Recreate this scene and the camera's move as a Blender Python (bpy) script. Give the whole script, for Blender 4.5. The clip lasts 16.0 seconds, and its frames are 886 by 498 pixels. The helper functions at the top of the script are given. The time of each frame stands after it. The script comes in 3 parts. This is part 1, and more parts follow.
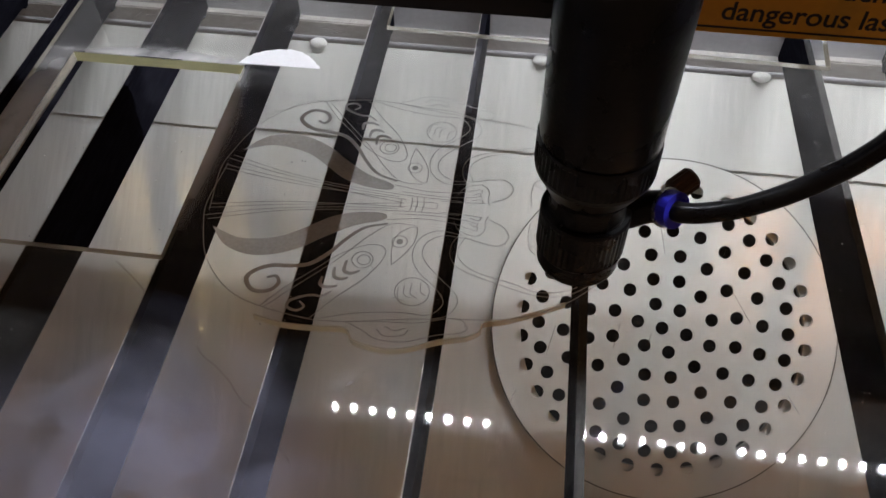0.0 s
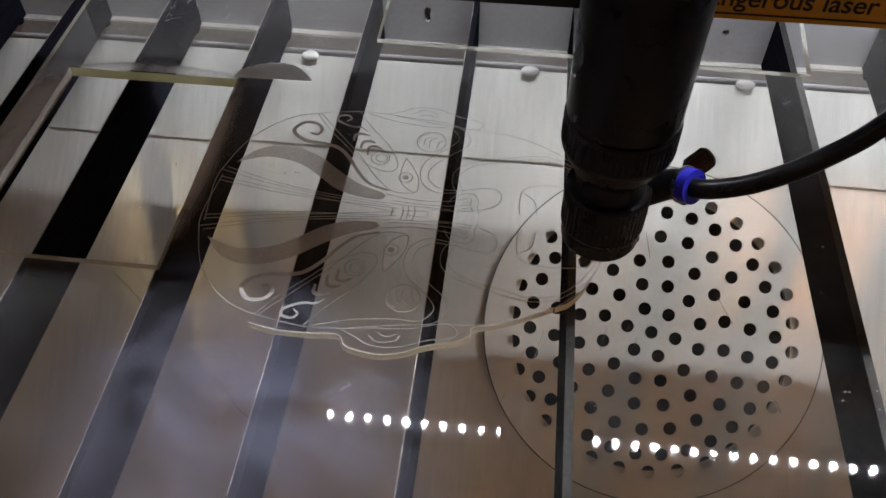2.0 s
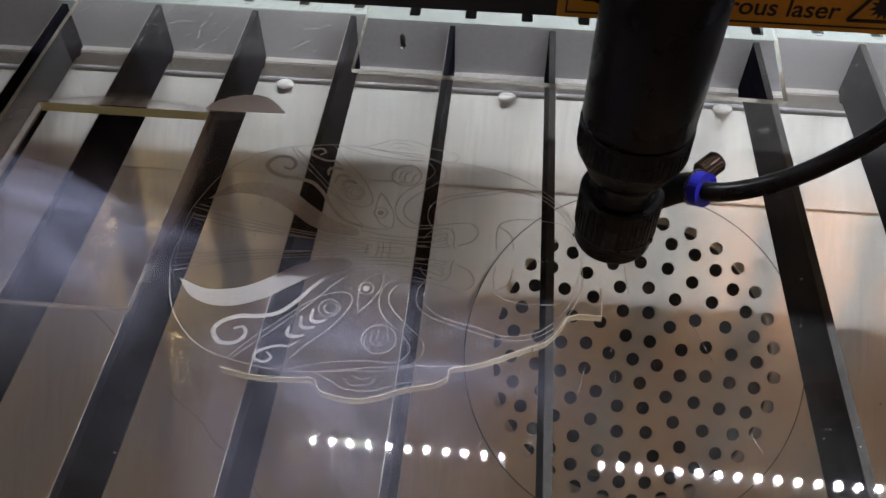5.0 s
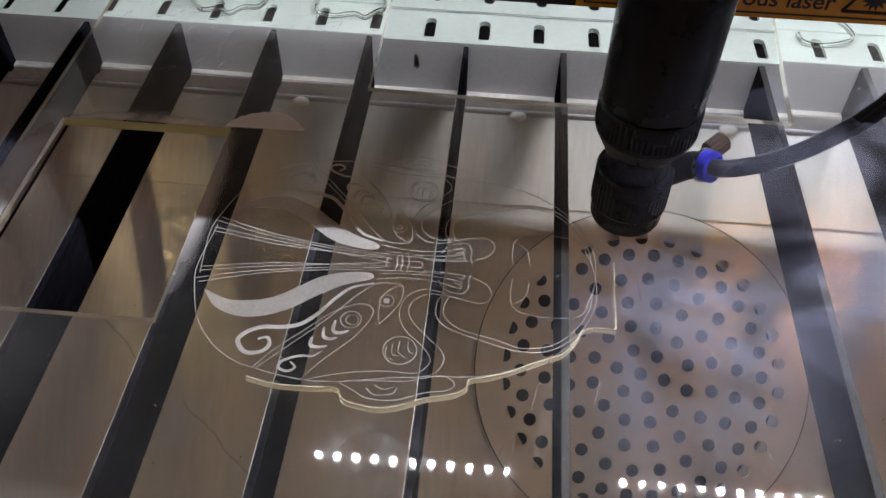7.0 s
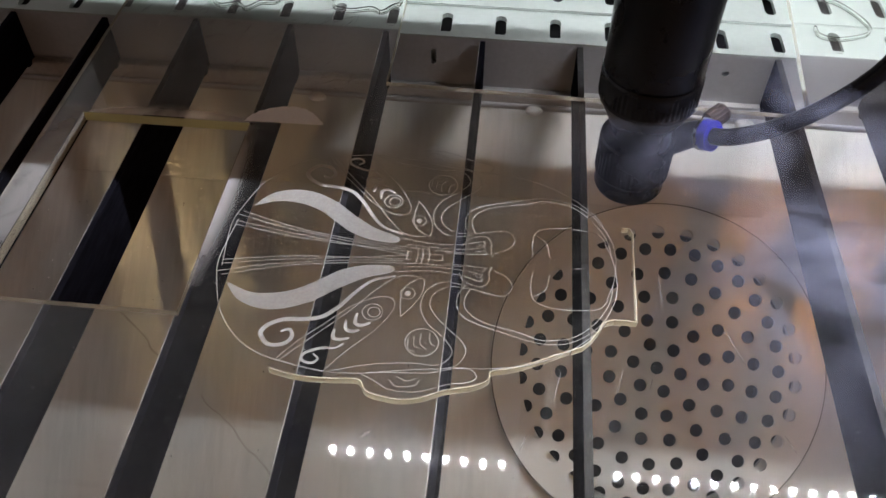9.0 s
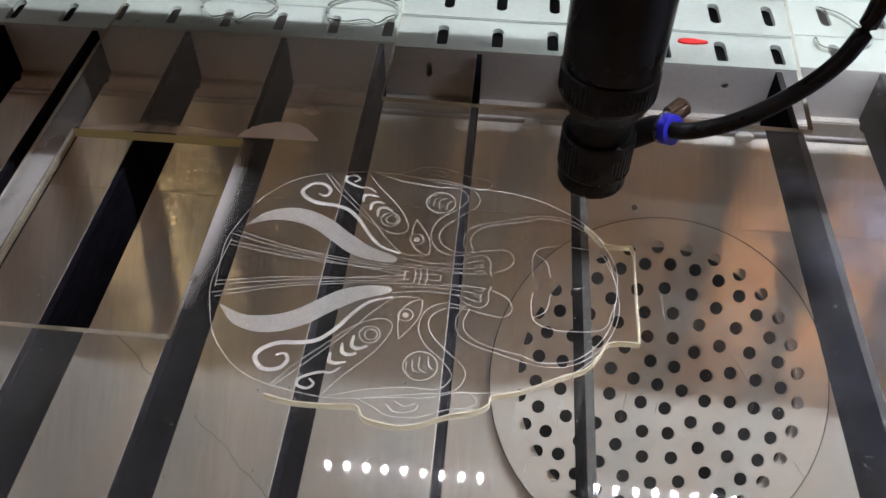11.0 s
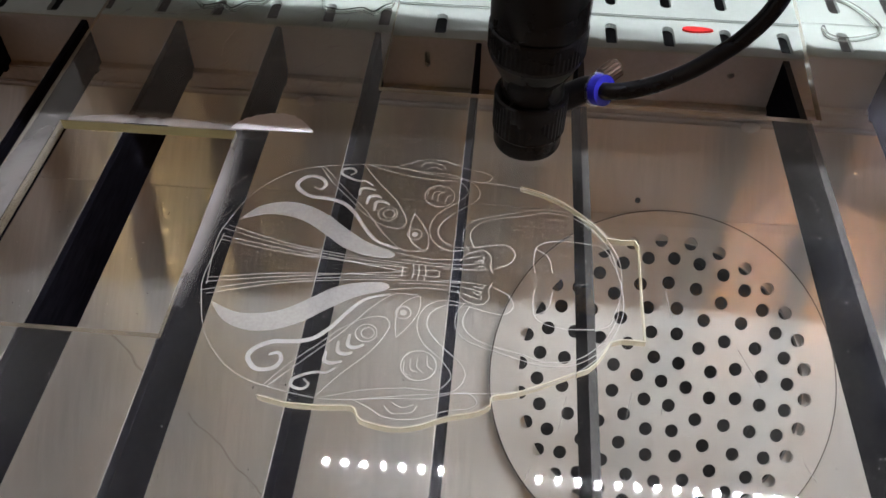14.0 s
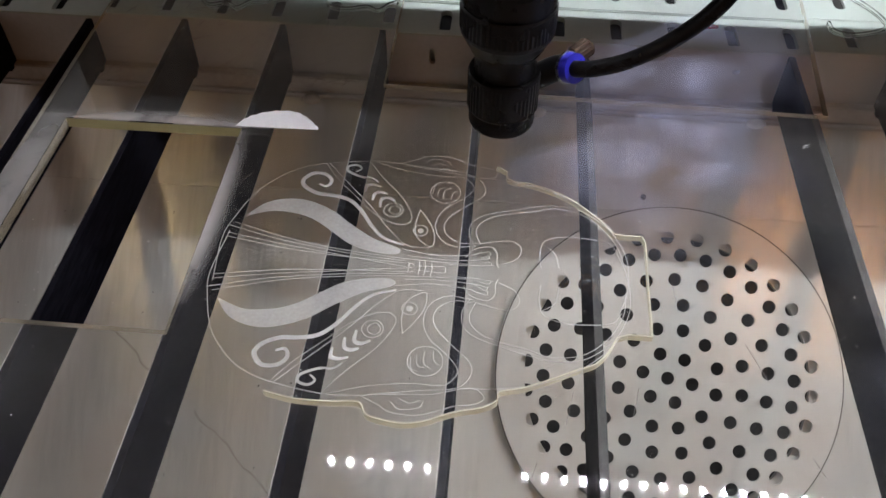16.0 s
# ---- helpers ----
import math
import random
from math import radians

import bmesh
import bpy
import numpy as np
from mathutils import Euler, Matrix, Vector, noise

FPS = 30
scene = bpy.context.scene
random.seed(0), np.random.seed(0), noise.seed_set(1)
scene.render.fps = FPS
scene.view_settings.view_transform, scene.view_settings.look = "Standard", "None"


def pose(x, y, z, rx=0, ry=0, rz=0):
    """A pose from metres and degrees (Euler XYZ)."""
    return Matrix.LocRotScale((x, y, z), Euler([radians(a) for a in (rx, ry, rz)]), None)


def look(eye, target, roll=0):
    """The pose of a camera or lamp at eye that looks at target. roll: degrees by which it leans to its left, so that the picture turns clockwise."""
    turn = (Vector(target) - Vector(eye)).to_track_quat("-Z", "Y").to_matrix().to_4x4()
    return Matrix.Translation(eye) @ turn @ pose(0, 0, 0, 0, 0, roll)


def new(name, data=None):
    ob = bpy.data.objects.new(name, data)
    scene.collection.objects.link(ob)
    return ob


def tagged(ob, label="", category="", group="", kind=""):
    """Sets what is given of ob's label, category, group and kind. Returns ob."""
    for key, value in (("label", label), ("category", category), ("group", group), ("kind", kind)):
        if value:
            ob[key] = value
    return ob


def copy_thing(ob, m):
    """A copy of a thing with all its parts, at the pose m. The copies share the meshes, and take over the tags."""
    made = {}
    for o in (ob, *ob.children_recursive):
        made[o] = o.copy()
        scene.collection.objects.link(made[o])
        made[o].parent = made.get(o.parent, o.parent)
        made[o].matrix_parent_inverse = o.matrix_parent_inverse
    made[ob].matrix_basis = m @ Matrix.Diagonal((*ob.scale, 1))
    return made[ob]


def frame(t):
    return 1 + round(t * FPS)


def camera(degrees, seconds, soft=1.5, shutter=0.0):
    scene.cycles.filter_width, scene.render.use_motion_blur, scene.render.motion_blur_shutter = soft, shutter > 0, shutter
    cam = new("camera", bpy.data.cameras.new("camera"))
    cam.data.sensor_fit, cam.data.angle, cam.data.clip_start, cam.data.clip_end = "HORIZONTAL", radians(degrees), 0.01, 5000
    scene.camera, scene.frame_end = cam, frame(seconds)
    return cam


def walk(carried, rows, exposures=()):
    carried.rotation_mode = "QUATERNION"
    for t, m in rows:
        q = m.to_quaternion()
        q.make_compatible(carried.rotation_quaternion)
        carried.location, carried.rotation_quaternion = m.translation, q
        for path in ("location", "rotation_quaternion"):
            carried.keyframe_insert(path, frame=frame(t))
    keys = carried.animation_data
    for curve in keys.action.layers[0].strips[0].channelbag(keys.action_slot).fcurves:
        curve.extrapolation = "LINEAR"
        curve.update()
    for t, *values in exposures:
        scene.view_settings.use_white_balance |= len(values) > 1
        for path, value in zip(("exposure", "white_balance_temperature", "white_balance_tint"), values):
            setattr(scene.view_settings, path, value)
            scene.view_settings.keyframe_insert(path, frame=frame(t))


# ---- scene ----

U = 0.05          # spacing of the table's slats, in metres; the plan below is in this unit
SLOPE = 0.7613    # rise of the tilted floor towards the back
HEAD_ROWS = [
    (0, -0.116, 3.375), (0.5, -0.036, 3.416), (1, 0.02, 3.475), (1.5, 0.074, 3.558), (2, 0.116, 3.648), (2.5, 0.197, 3.68),
    (3, 0.286, 3.682), (3.5, 0.36, 3.677), (4, 0.365, 3.79), (4.5, 0.365, 3.887), (5, 0.365, 3.985), (7.5, 0.375, 4.472),
    (8, 0.379, 4.561), (8.5, 0.35, 4.628), (9, 0.252, 4.62), (9.6, 0.14, 4.63), (10.4, 0.05, 4.76), (11.5, -0.099, 4.91),
    (12, -0.174, 4.977), (12.5, -0.259, 5.03), (13, -0.345, 5.073), (13.5, -0.438, 5.11), (14, -0.533, 5.137),
    (14.5, -0.628, 5.143), (15, -0.69, 5.175), (15.5, -0.698, 5.257), (16, -0.78, 5.316)]

# ---- camera ----
cam = camera(55.05, 16.0)
walk(cam, [
    (0.0, look((-0.0272, -0.0068, 0.2373), (-0.0512, 0.1902, 0.0000), 0.34)),
    (0.5, look((-0.0299, -0.0077, 0.2376), (-0.0538, 0.1907, 0.0000), 0.24)),
    (1.0, look((-0.0284, -0.0107, 0.2390), (-0.0508, 0.1909, 0.0000), 0.57)),
    (1.5, look((-0.0282, -0.0102, 0.2406), (-0.0509, 0.1936, 0.0000), 0.56)),
    (2.0, look((-0.0246, -0.0115, 0.2422), (-0.0481, 0.1942, 0.0000), 0.03)),
    (2.5, look((-0.0229, -0.0153, 0.2459), (-0.0470, 0.1959, 0.0000), -0.40)),
    (3.0, look((-0.0140, -0.0125, 0.2466), (-0.0366, 0.2007, 0.0000), -0.52)),
    (3.5, look((-0.0147, -0.0007, 0.2417), (-0.0363, 0.2071, 0.0000), -0.56)),
    (4.0, look((-0.0151, 0.0001, 0.2408), (-0.0365, 0.2054, 0.0000), -0.33)),
    (4.5, look((-0.0175, 0.0009, 0.2458), (-0.0379, 0.2125, 0.0000), 0.10)),
    (5.0, look((-0.0223, -0.0001, 0.2459), (-0.0410, 0.2133, 0.0000), 0.34)),
    (7.5, look((-0.0322, -0.0091, 0.2516), (-0.0499, 0.2202, 0.0000), 1.27)),
    (8.0, look((-0.0334, -0.0098, 0.2512), (-0.0511, 0.2191, 0.0000), 1.17)),
    (8.5, look((-0.0330, -0.0103, 0.2504), (-0.0523, 0.2159, 0.0000), 0.86)),
    (9.0, look((-0.0362, -0.0106, 0.2507), (-0.0561, 0.2156, 0.0000), 0.74)),
    (11.5, look((-0.0387, 0.0010, 0.2482), (-0.0556, 0.2281, 0.0000), 0.86)),
    (12.0, look((-0.0382, 0.0031, 0.2466), (-0.0549, 0.2274, 0.0000), 0.69)),
    (12.5, look((-0.0369, 0.0037, 0.2452), (-0.0535, 0.2249, 0.0000), 0.66)),
    (13.0, look((-0.0352, 0.0046, 0.2436), (-0.0515, 0.2227, 0.0000), 0.63)),
    (13.5, look((-0.0371, 0.0049, 0.2432), (-0.0535, 0.2223, 0.0000), 0.61)),
    (14.0, look((-0.0393, 0.0059, 0.2432), (-0.0556, 0.2234, 0.0000), 0.92)),
    (14.5, look((-0.0399, 0.0066, 0.2447), (-0.0565, 0.2264, 0.0000), 1.09)),
    (15.0, look((-0.0397, 0.0053, 0.2446), (-0.0562, 0.2252, 0.0000), 1.04)),
    (15.5, look((-0.0395, 0.0036, 0.2454), (-0.0568, 0.2243, 0.0000), 0.82)),
    (16.0, look((-0.0401, 0.0046, 0.2413), (-0.0577, 0.2212, 0.0000), 0.47)),
], exposures=[(0, -0.3), (5, -0.25), (7.5, 0.0), (9, 0.05), (13.5, 0.08), (15, 0.02), (16, -0.12)])

# ---- light ----
world = bpy.data.worlds.new("room")
world.use_nodes = True
world.node_tree.nodes["Background"].inputs["Color"].default_value = (0.57, 0.365, 0.255, 1)
world.node_tree.nodes["Background"].inputs["Strength"].default_value = 0.26
scene.world = world
LED_POWER = 1220.0


# ---- materials ----
def material(name, color, rough=0.5, metal=0.0, vary=0.15, scale=60.0, bump=0.0, stretch=(1, 1, 1), rough_vary=0.12, coat=0.0, spec=0.5, ripple=0.0):
    m = bpy.data.materials.new(name)
    m.use_nodes = True
    n, l = m.node_tree.nodes, m.node_tree.links
    b = n["Principled BSDF"]
    b.inputs["Metallic"].default_value = metal
    b.inputs["Coat Weight"].default_value = coat
    b.inputs["Specular IOR Level"].default_value = spec
    b.inputs["Coat Roughness"].default_value = 0.03
    co = n.new("ShaderNodeTexCoord")
    mp = n.new("ShaderNodeMapping")
    mp.inputs["Scale"].default_value = stretch
    l.new(co.outputs["Object"], mp.inputs["Vector"])
    fine, broad = n.new("ShaderNodeTexNoise"), n.new("ShaderNodeTexNoise")
    fine.inputs["Scale"].default_value, broad.inputs["Scale"].default_value = scale * 12, scale
    fine.inputs["Detail"].default_value, broad.inputs["Detail"].default_value = 4, 5
    for t in (fine, broad):
        l.new(mp.outputs["Vector"], t.inputs["Vector"])
    mix = n.new("ShaderNodeMath")
    mix.operation = "ADD"
    l.new(fine.outputs["Fac"], mix.inputs[0])
    l.new(broad.outputs["Fac"], mix.inputs[1])
    ramp = n.new("ShaderNodeMapRange")
    ramp.inputs["From Min"].default_value, ramp.inputs["From Max"].default_value = 0.6, 1.4
    ramp.inputs["To Min"].default_value, ramp.inputs["To Max"].default_value = 1 - vary, 1 + vary
    l.new(mix.outputs[0], ramp.inputs["Value"])
    col = n.new("ShaderNodeVectorMath")
    col.operation = "SCALE"
    col.inputs[0].default_value = color
    l.new(ramp.outputs["Result"], col.inputs["Scale"])
    l.new(col.outputs["Vector"], b.inputs["Base Color"])
    rr = n.new("ShaderNodeMapRange")
    rr.inputs["From Min"].default_value, rr.inputs["From Max"].default_value = 0.3, 0.7
    rr.inputs["To Min"].default_value, rr.inputs["To Max"].default_value = max(0.02, rough - rough_vary), min(1, rough + rough_vary)
    l.new(broad.outputs["Fac"], rr.inputs["Value"])
    l.new(rr.outputs["Result"], b.inputs["Roughness"])
    if bump:
        bp = n.new("ShaderNodeBump")
        bp.inputs["Strength"].default_value, bp.inputs["Distance"].default_value = bump, 0.0005
        l.new(fine.outputs["Fac"], bp.inputs["Height"])
        l.new(bp.outputs["Normal"], b.inputs["Normal"])
    if ripple:
        b.inputs["Coat IOR"].default_value = 2.2
        drops, bc = n.new("ShaderNodeTexNoise"), n.new("ShaderNodeBump")
        drops.inputs["Scale"].default_value, drops.inputs["Detail"].default_value = 820, 0
        bc.inputs["Strength"].default_value, bc.inputs["Distance"].default_value = ripple, 0.0004
        l.new(co.outputs["Object"], drops.inputs["Vector"])
        l.new(drops.outputs["Fac"], bc.inputs["Height"])
        l.new(bc.outputs["Normal"], b.inputs["Coat Normal"])
    return m


def clear(name, color, rough=0.0, dust=0.03, ior=1.49, scratch=0.0):
    """Clear plastic with a little dust lying on it."""
    m = bpy.data.materials.new(name)
    m.use_nodes = True
    n, l = m.node_tree.nodes, m.node_tree.links
    b = n["Principled BSDF"]
    b.inputs["Base Color"].default_value = (*color, 1)
    b.inputs["Roughness"].default_value = rough
    b.inputs["IOR"].default_value = ior
    b.inputs["Transmission Weight"].default_value = 1.0
    if dust:
        co = n.new("ShaderNodeTexCoord")
        broad, speck = n.new("ShaderNodeTexNoise"), n.new("ShaderNodeTexVoronoi")
        broad.inputs["Scale"].default_value, broad.inputs["Detail"].default_value = 22, 6
        speck.inputs["Scale"].default_value = 260
        for t in (broad, speck):
            l.new(co.outputs["Object"], t.inputs["Vector"])
        a, s = n.new("ShaderNodeMapRange"), n.new("ShaderNodeMapRange")
        a.inputs["From Min"].default_value, a.inputs["From Max"].default_value = 0.4, 0.75
        a.inputs["To Min"].default_value, a.inputs["To Max"].default_value = dust * 0.3, dust * 2
        s.inputs["From Min"].default_value, s.inputs["From Max"].default_value = 0.03, 0.09
        s.inputs["To Min"].default_value, s.inputs["To Max"].default_value = 0.6, 0.0
        l.new(broad.outputs["Fac"], a.inputs["Value"])
        l.new(speck.outputs["Distance"], s.inputs["Value"])
        few = n.new("ShaderNodeMath")
        few.operation = "GREATER_THAN"
        few.inputs[1].default_value = 0.72
        l.new(speck.outputs["Color"], few.inputs[0])
        f2 = n.new("ShaderNodeMath")
        f2.operation = "MULTIPLY_ADD"
        l.new(s.outputs["Result"], f2.inputs[0])
        l.new(few.outputs[0], f2.inputs[1])
        l.new(a.outputs["Result"], f2.inputs[2])
        d = n.new("ShaderNodeBsdfDiffuse")
        d.inputs["Color"].default_value = (0.8, 0.8, 0.8, 1)
        mx = n.new("ShaderNodeMixShader")
        l.new(f2.outputs[0], mx.inputs["Fac"])
        l.new(b.outputs["BSDF"], mx.inputs[1])
        l.new(d.outputs["BSDF"], mx.inputs[2])
        l.new(mx.outputs["Shader"], n["Material Output"].inputs["Surface"])
    return m


def frosted(name, color, cover):
    """Engraved plastic: matt white that lets some of the ground show."""
    m = bpy.data.materials.new(name)
    m.use_nodes = True
    n, l = m.node_tree.nodes, m.node_tree.links
    b = n["Principled BSDF"]
    b.inputs["Base Color"].default_value = (*color, 1)
    b.inputs["Roughness"].default_value = 0.7
    tr, mx = n.new("ShaderNodeBsdfTransparent"), n.new("ShaderNodeMixShader")
    noise_node, rng, co = n.new("ShaderNodeTexNoise"), n.new("ShaderNodeMapRange"), n.new("ShaderNodeTexCoord")
    noise_node.inputs["Scale"].default_value = 900
    l.new(co.outputs["Object"], noise_node.inputs["Vector"])
    rng.inputs["To Min"].default_value, rng.inputs["To Max"].default_value = cover - 0.1, cover + 0.1
    l.new(noise_node.outputs["Fac"], rng.inputs["Value"])
    l.new(rng.outputs["Result"], mx.inputs["Fac"])
    l.new(tr.outputs["BSDF"], mx.inputs[1])
    l.new(b.outputs["BSDF"], mx.inputs[2])
    l.new(mx.outputs["Shader"], n["Material Output"].inputs["Surface"])
    return m


def edge_glow(name, color, cover):
    """Cut face of clear plastic: the tint of light carried in the sheet is put into the colour."""
    m = bpy.data.materials.new(name)
    m.use_nodes = True
    n, l = m.node_tree.nodes, m.node_tree.links
    tl, tr, df, mx, m2 = (n.new("ShaderNodeBsdfTranslucent"), n.new("ShaderNodeBsdfTransparent"), n.new("ShaderNodeBsdfDiffuse"),
                          n.new("ShaderNodeMixShader"), n.new("ShaderNodeMixShader"))
    grain, rng = n.new("ShaderNodeTexNoise"), n.new("ShaderNodeMapRange")
    grain.inputs["Scale"].default_value = 120
    rng.inputs["To Min"].default_value, rng.inputs["To Max"].default_value = cover - 0.2, cover + 0.15
    l.new(grain.outputs["Fac"], rng.inputs["Value"])
    for sh in (tl, df):
        sh.inputs["Color"].default_value = (*color, 1)
    m2.inputs["Fac"].default_value = 0.5
    l.new(tl.outputs["BSDF"], m2.inputs[1])
    l.new(df.outputs["BSDF"], m2.inputs[2])
    l.new(rng.outputs["Result"], mx.inputs["Fac"])
    l.new(tr.outputs["BSDF"], mx.inputs[1])
    l.new(m2.outputs["Shader"], mx.inputs[2])
    l.new(mx.outputs["Shader"], n["Material Output"].inputs["Surface"])
    return m


def haze(name, color, cover, reach, scale, low=0.36, high=0.72):
    """Thin smoke, smudge or sheen on dust: noise that thins out to nothing at the reach from the middle."""
    m = bpy.data.materials.new(name)
    m.use_nodes = True
    n, l = m.node_tree.nodes, m.node_tree.links
    co, grain, warp = n.new("ShaderNodeTexCoord"), n.new("ShaderNodeTexNoise"), n.new("ShaderNodeMapping")
    dist, fall, rng, mul = n.new("ShaderNodeVectorMath"), n.new("ShaderNodeMapRange"), n.new("ShaderNodeMapRange"), n.new("ShaderNodeMath")
    df, tl, tr, both, mx = (n.new("ShaderNodeBsdfDiffuse"), n.new("ShaderNodeBsdfTranslucent"), n.new("ShaderNodeBsdfTransparent"),
                            n.new("ShaderNodeAddShader"), n.new("ShaderNodeMixShader"))
    dist.operation, mul.operation = "LENGTH", "MULTIPLY"
    warp.inputs["Scale"].default_value = (1 / reach[0], 1 / reach[1], 0)
    l.new(co.outputs["Object"], warp.inputs["Vector"])
    l.new(warp.outputs["Vector"], dist.inputs[0])
    l.new(co.outputs["Object"], grain.inputs["Vector"])
    grain.inputs["Scale"].default_value, grain.inputs["Detail"].default_value, grain.inputs["Distortion"].default_value = scale, 4, 1.6
    fall.interpolation_type = "SMOOTHSTEP"
    fall.inputs["From Min"].default_value, fall.inputs["From Max"].default_value = 1.0, 0.1
    fall.inputs["To Min"].default_value, fall.inputs["To Max"].default_value = 0.0, cover
    rng.interpolation_type = "SMOOTHSTEP"
    rng.inputs["From Min"].default_value, rng.inputs["From Max"].default_value = low, high
    l.new(dist.outputs["Value"], fall.inputs["Value"])
    l.new(grain.outputs["Fac"], rng.inputs["Value"])
    l.new(fall.outputs["Result"], mul.inputs[0])
    l.new(rng.outputs["Result"], mul.inputs[1])
    for sh in (df, tl):
        sh.inputs["Color"].default_value = (*[c * 0.6 for c in color], 1)
    l.new(df.outputs["BSDF"], both.inputs[0])
    l.new(tl.outputs["BSDF"], both.inputs[1])
    l.new(mul.outputs[0], mx.inputs["Fac"])
    l.new(tr.outputs["BSDF"], mx.inputs[1])
    l.new(both.outputs["Shader"], mx.inputs[2])
    l.new(mx.outputs["Shader"], n["Material Output"].inputs["Surface"])
    return m


def glow(name, color, strength):
    m = bpy.data.materials.new(name)
    m.use_nodes = True
    b = m.node_tree.nodes["Principled BSDF"]
    b.inputs["Base Color"].default_value = (*color, 1)
    b.inputs["Emission Color"].default_value = (*color, 1)
    b.inputs["Emission Strength"].default_value = strength
    return m


SHEET = material("galvanised_sheet", (0.62, 0.62, 0.59), 0.52, 0.12, 0.13, 34, 0.35, (1, 0.09, 1), coat=1.0, ripple=0.32)
PLATE = material("vent_plate_metal", (0.64, 0.64, 0.61), 0.48, 0.15, 0.08, 25, 0.1, coat=0.8, ripple=0.32)
WALL = material("bed_frame_metal", (0.43, 0.43, 0.45), 0.5, 0.1, 0.08, 30, 0.15)
RIM = material("plate_outline_grey", (0.12, 0.115, 0.11), 0.6, 0.2, 0.4, 60)
LEDGE = material("ledge_metal", (0.42, 0.40, 0.38), 0.5, 0.3, 0.2, 30, 0.15)
TRAY = material("slotted_white_metal", (0.38, 0.42, 0.395), 0.4, 0.0, 0.05, 25, 0.05)
BLADE = material("slat_black", (0.009, 0.009, 0.013), 0.5, 0.0, 0.5, 40, 0.2, (1, 0.2, 1), spec=0.0)
BLADE_EDGE = material("slat_lit_edge_worn", (0.30, 0.28, 0.26), 0.5, 0.3, 0.6, 50, 0.2)
BLADE_TOP = material("slat_grey_top", (0.035, 0.034, 0.034), 0.55, 0.0, 0.5, 50, 0.2, spec=0.1)
# near-black for shade in openings; also colours the soot crumbs
DARK = material("shade_and_soot_black", (0.012, 0.012, 0.014), 0.8)
BLACK = material("black_anodised", (0.005, 0.005, 0.006), 0.28, 0.0, 0.35, 50, 0.12, spec=0.22)
BEAM = material("black_beam", (0.012, 0.012, 0.016), 0.45, 0.2, 0.3, 20, 0.1)
RUBBER = material("black_hose", (0.005, 0.005, 0.006), 0.25, 0.0, 0.3, 40, 0.05, spec=0.22)
BLUE = material("blue_plastic", (0.03, 0.03, 0.55), 0.35, 0.0, 0.15, 60, 0.05)
BRASS = material("brown_brass", (0.055, 0.032, 0.02), 0.45, 0.6, 0.35, 120, 0.2)
TIP = material("nozzle_tip_grey", (0.10, 0.10, 0.105), 0.4, 0.5, 0.2, 80)
STEEL = material("steel", (0.5, 0.5, 0.5), 0.3, 1.0, 0.15, 80)
LID_DARK = material("lid_dark", (0.15, 0.128, 0.115), 0.6, 0.0, 0.15, 12, 0.1)
# pale reflector colour for the unseen left wall
BOUNCE = material("bounce_wall_pale", (0.58, 0.55, 0.53), 0.55, 0.0, 0.1, 12, 0.1)
LID = material("lid_inside", (0.20, 0.155, 0.13), 0.55, 0.0, 0.15, 12, 0.1)
YELLOW = material("sticker_yellow", (0.62, 0.30, 0.012), 0.45, 0.0, 0.12, 30)
INK = material("sticker_ink", (0.012, 0.010, 0.008), 0.5)
RED = material("red_plastic", (0.62, 0.02, 0.02), 0.4, 0.0, 0.15, 40)
PAPER = material("masking_film", (0.80, 0.79, 0.82), 0.7, 0.0, 0.05, 60, 0.1)
GLUE = material("white_sealant", (0.72, 0.72, 0.70), 0.5, 0.0, 0.06, 60, 0.3)
ACRYLIC = clear("acrylic", (0.985, 0.985, 0.97), 0.0, 0.012)
# bright and dim edge: light in the sheet put into colour by facing
ACRYLIC_EDGE_BRIGHT = edge_glow("acrylic_edge_bright", (0.95, 0.92, 0.52), 0.85)
ACRYLIC_EDGE_DIM = edge_glow("acrylic_edge_dim", (0.70, 0.62, 0.48), 0.42)
SCRAP = clear("acrylic_scrap", (0.93, 0.96, 0.92), 0.02, 0.0)
ENGRAVED = frosted("engraved", (0.60, 0.59, 0.575), 0.58)
KERF = frosted("cut_edge", (0.88, 0.85, 0.68), 0.55)
STRIP = material("led_board", (0.22, 0.22, 0.23), 0.5, 0.0, 0.05, 60)
DIODE = glow("led_diode", (0.92, 0.95, 1.0), LED_POWER)
SCRATCH = frosted("scratch", (0.8, 0.8, 0.8), 0.28)
SMOKE = haze("smoke", (0.66, 0.70, 1.0), 0.32, (1.5 * U, 1.2 * U), 17, 0.30, 0.80)
SMUDGE = haze("smudge", (0.9, 0.92, 1.0), 0.32, (0.52 * U, 0.34 * U), 60)
# dust by the cut-out, with the sheet's bright sheen painted into its whiteness
DUST_SHEEN_SIDE = haze("dust_sheen_side", (0.95, 0.93, 0.95), 0.55, (0.17 * U, 1.3 * U), 40, 0.0, 0.45)
DUST_SHEEN_LEFT = haze("dust_sheen_left", (0.95, 0.93, 0.95), 0.42, (0.40 * U, 1.7 * U), 40, 0.0, 0.5)
RESIDUE_FAR = haze("residue_far", (0.95, 0.93, 0.95), 0.5, (1.4 * U, 0.20 * U), 40, 0.1, 0.6)
WARM = glow("warm_lamp", (1.0, 0.42, 0.11), 21.0)
PALE_WARM = glow("pale_warm_lamp", (1.0, 0.72, 0.34), 10.0)


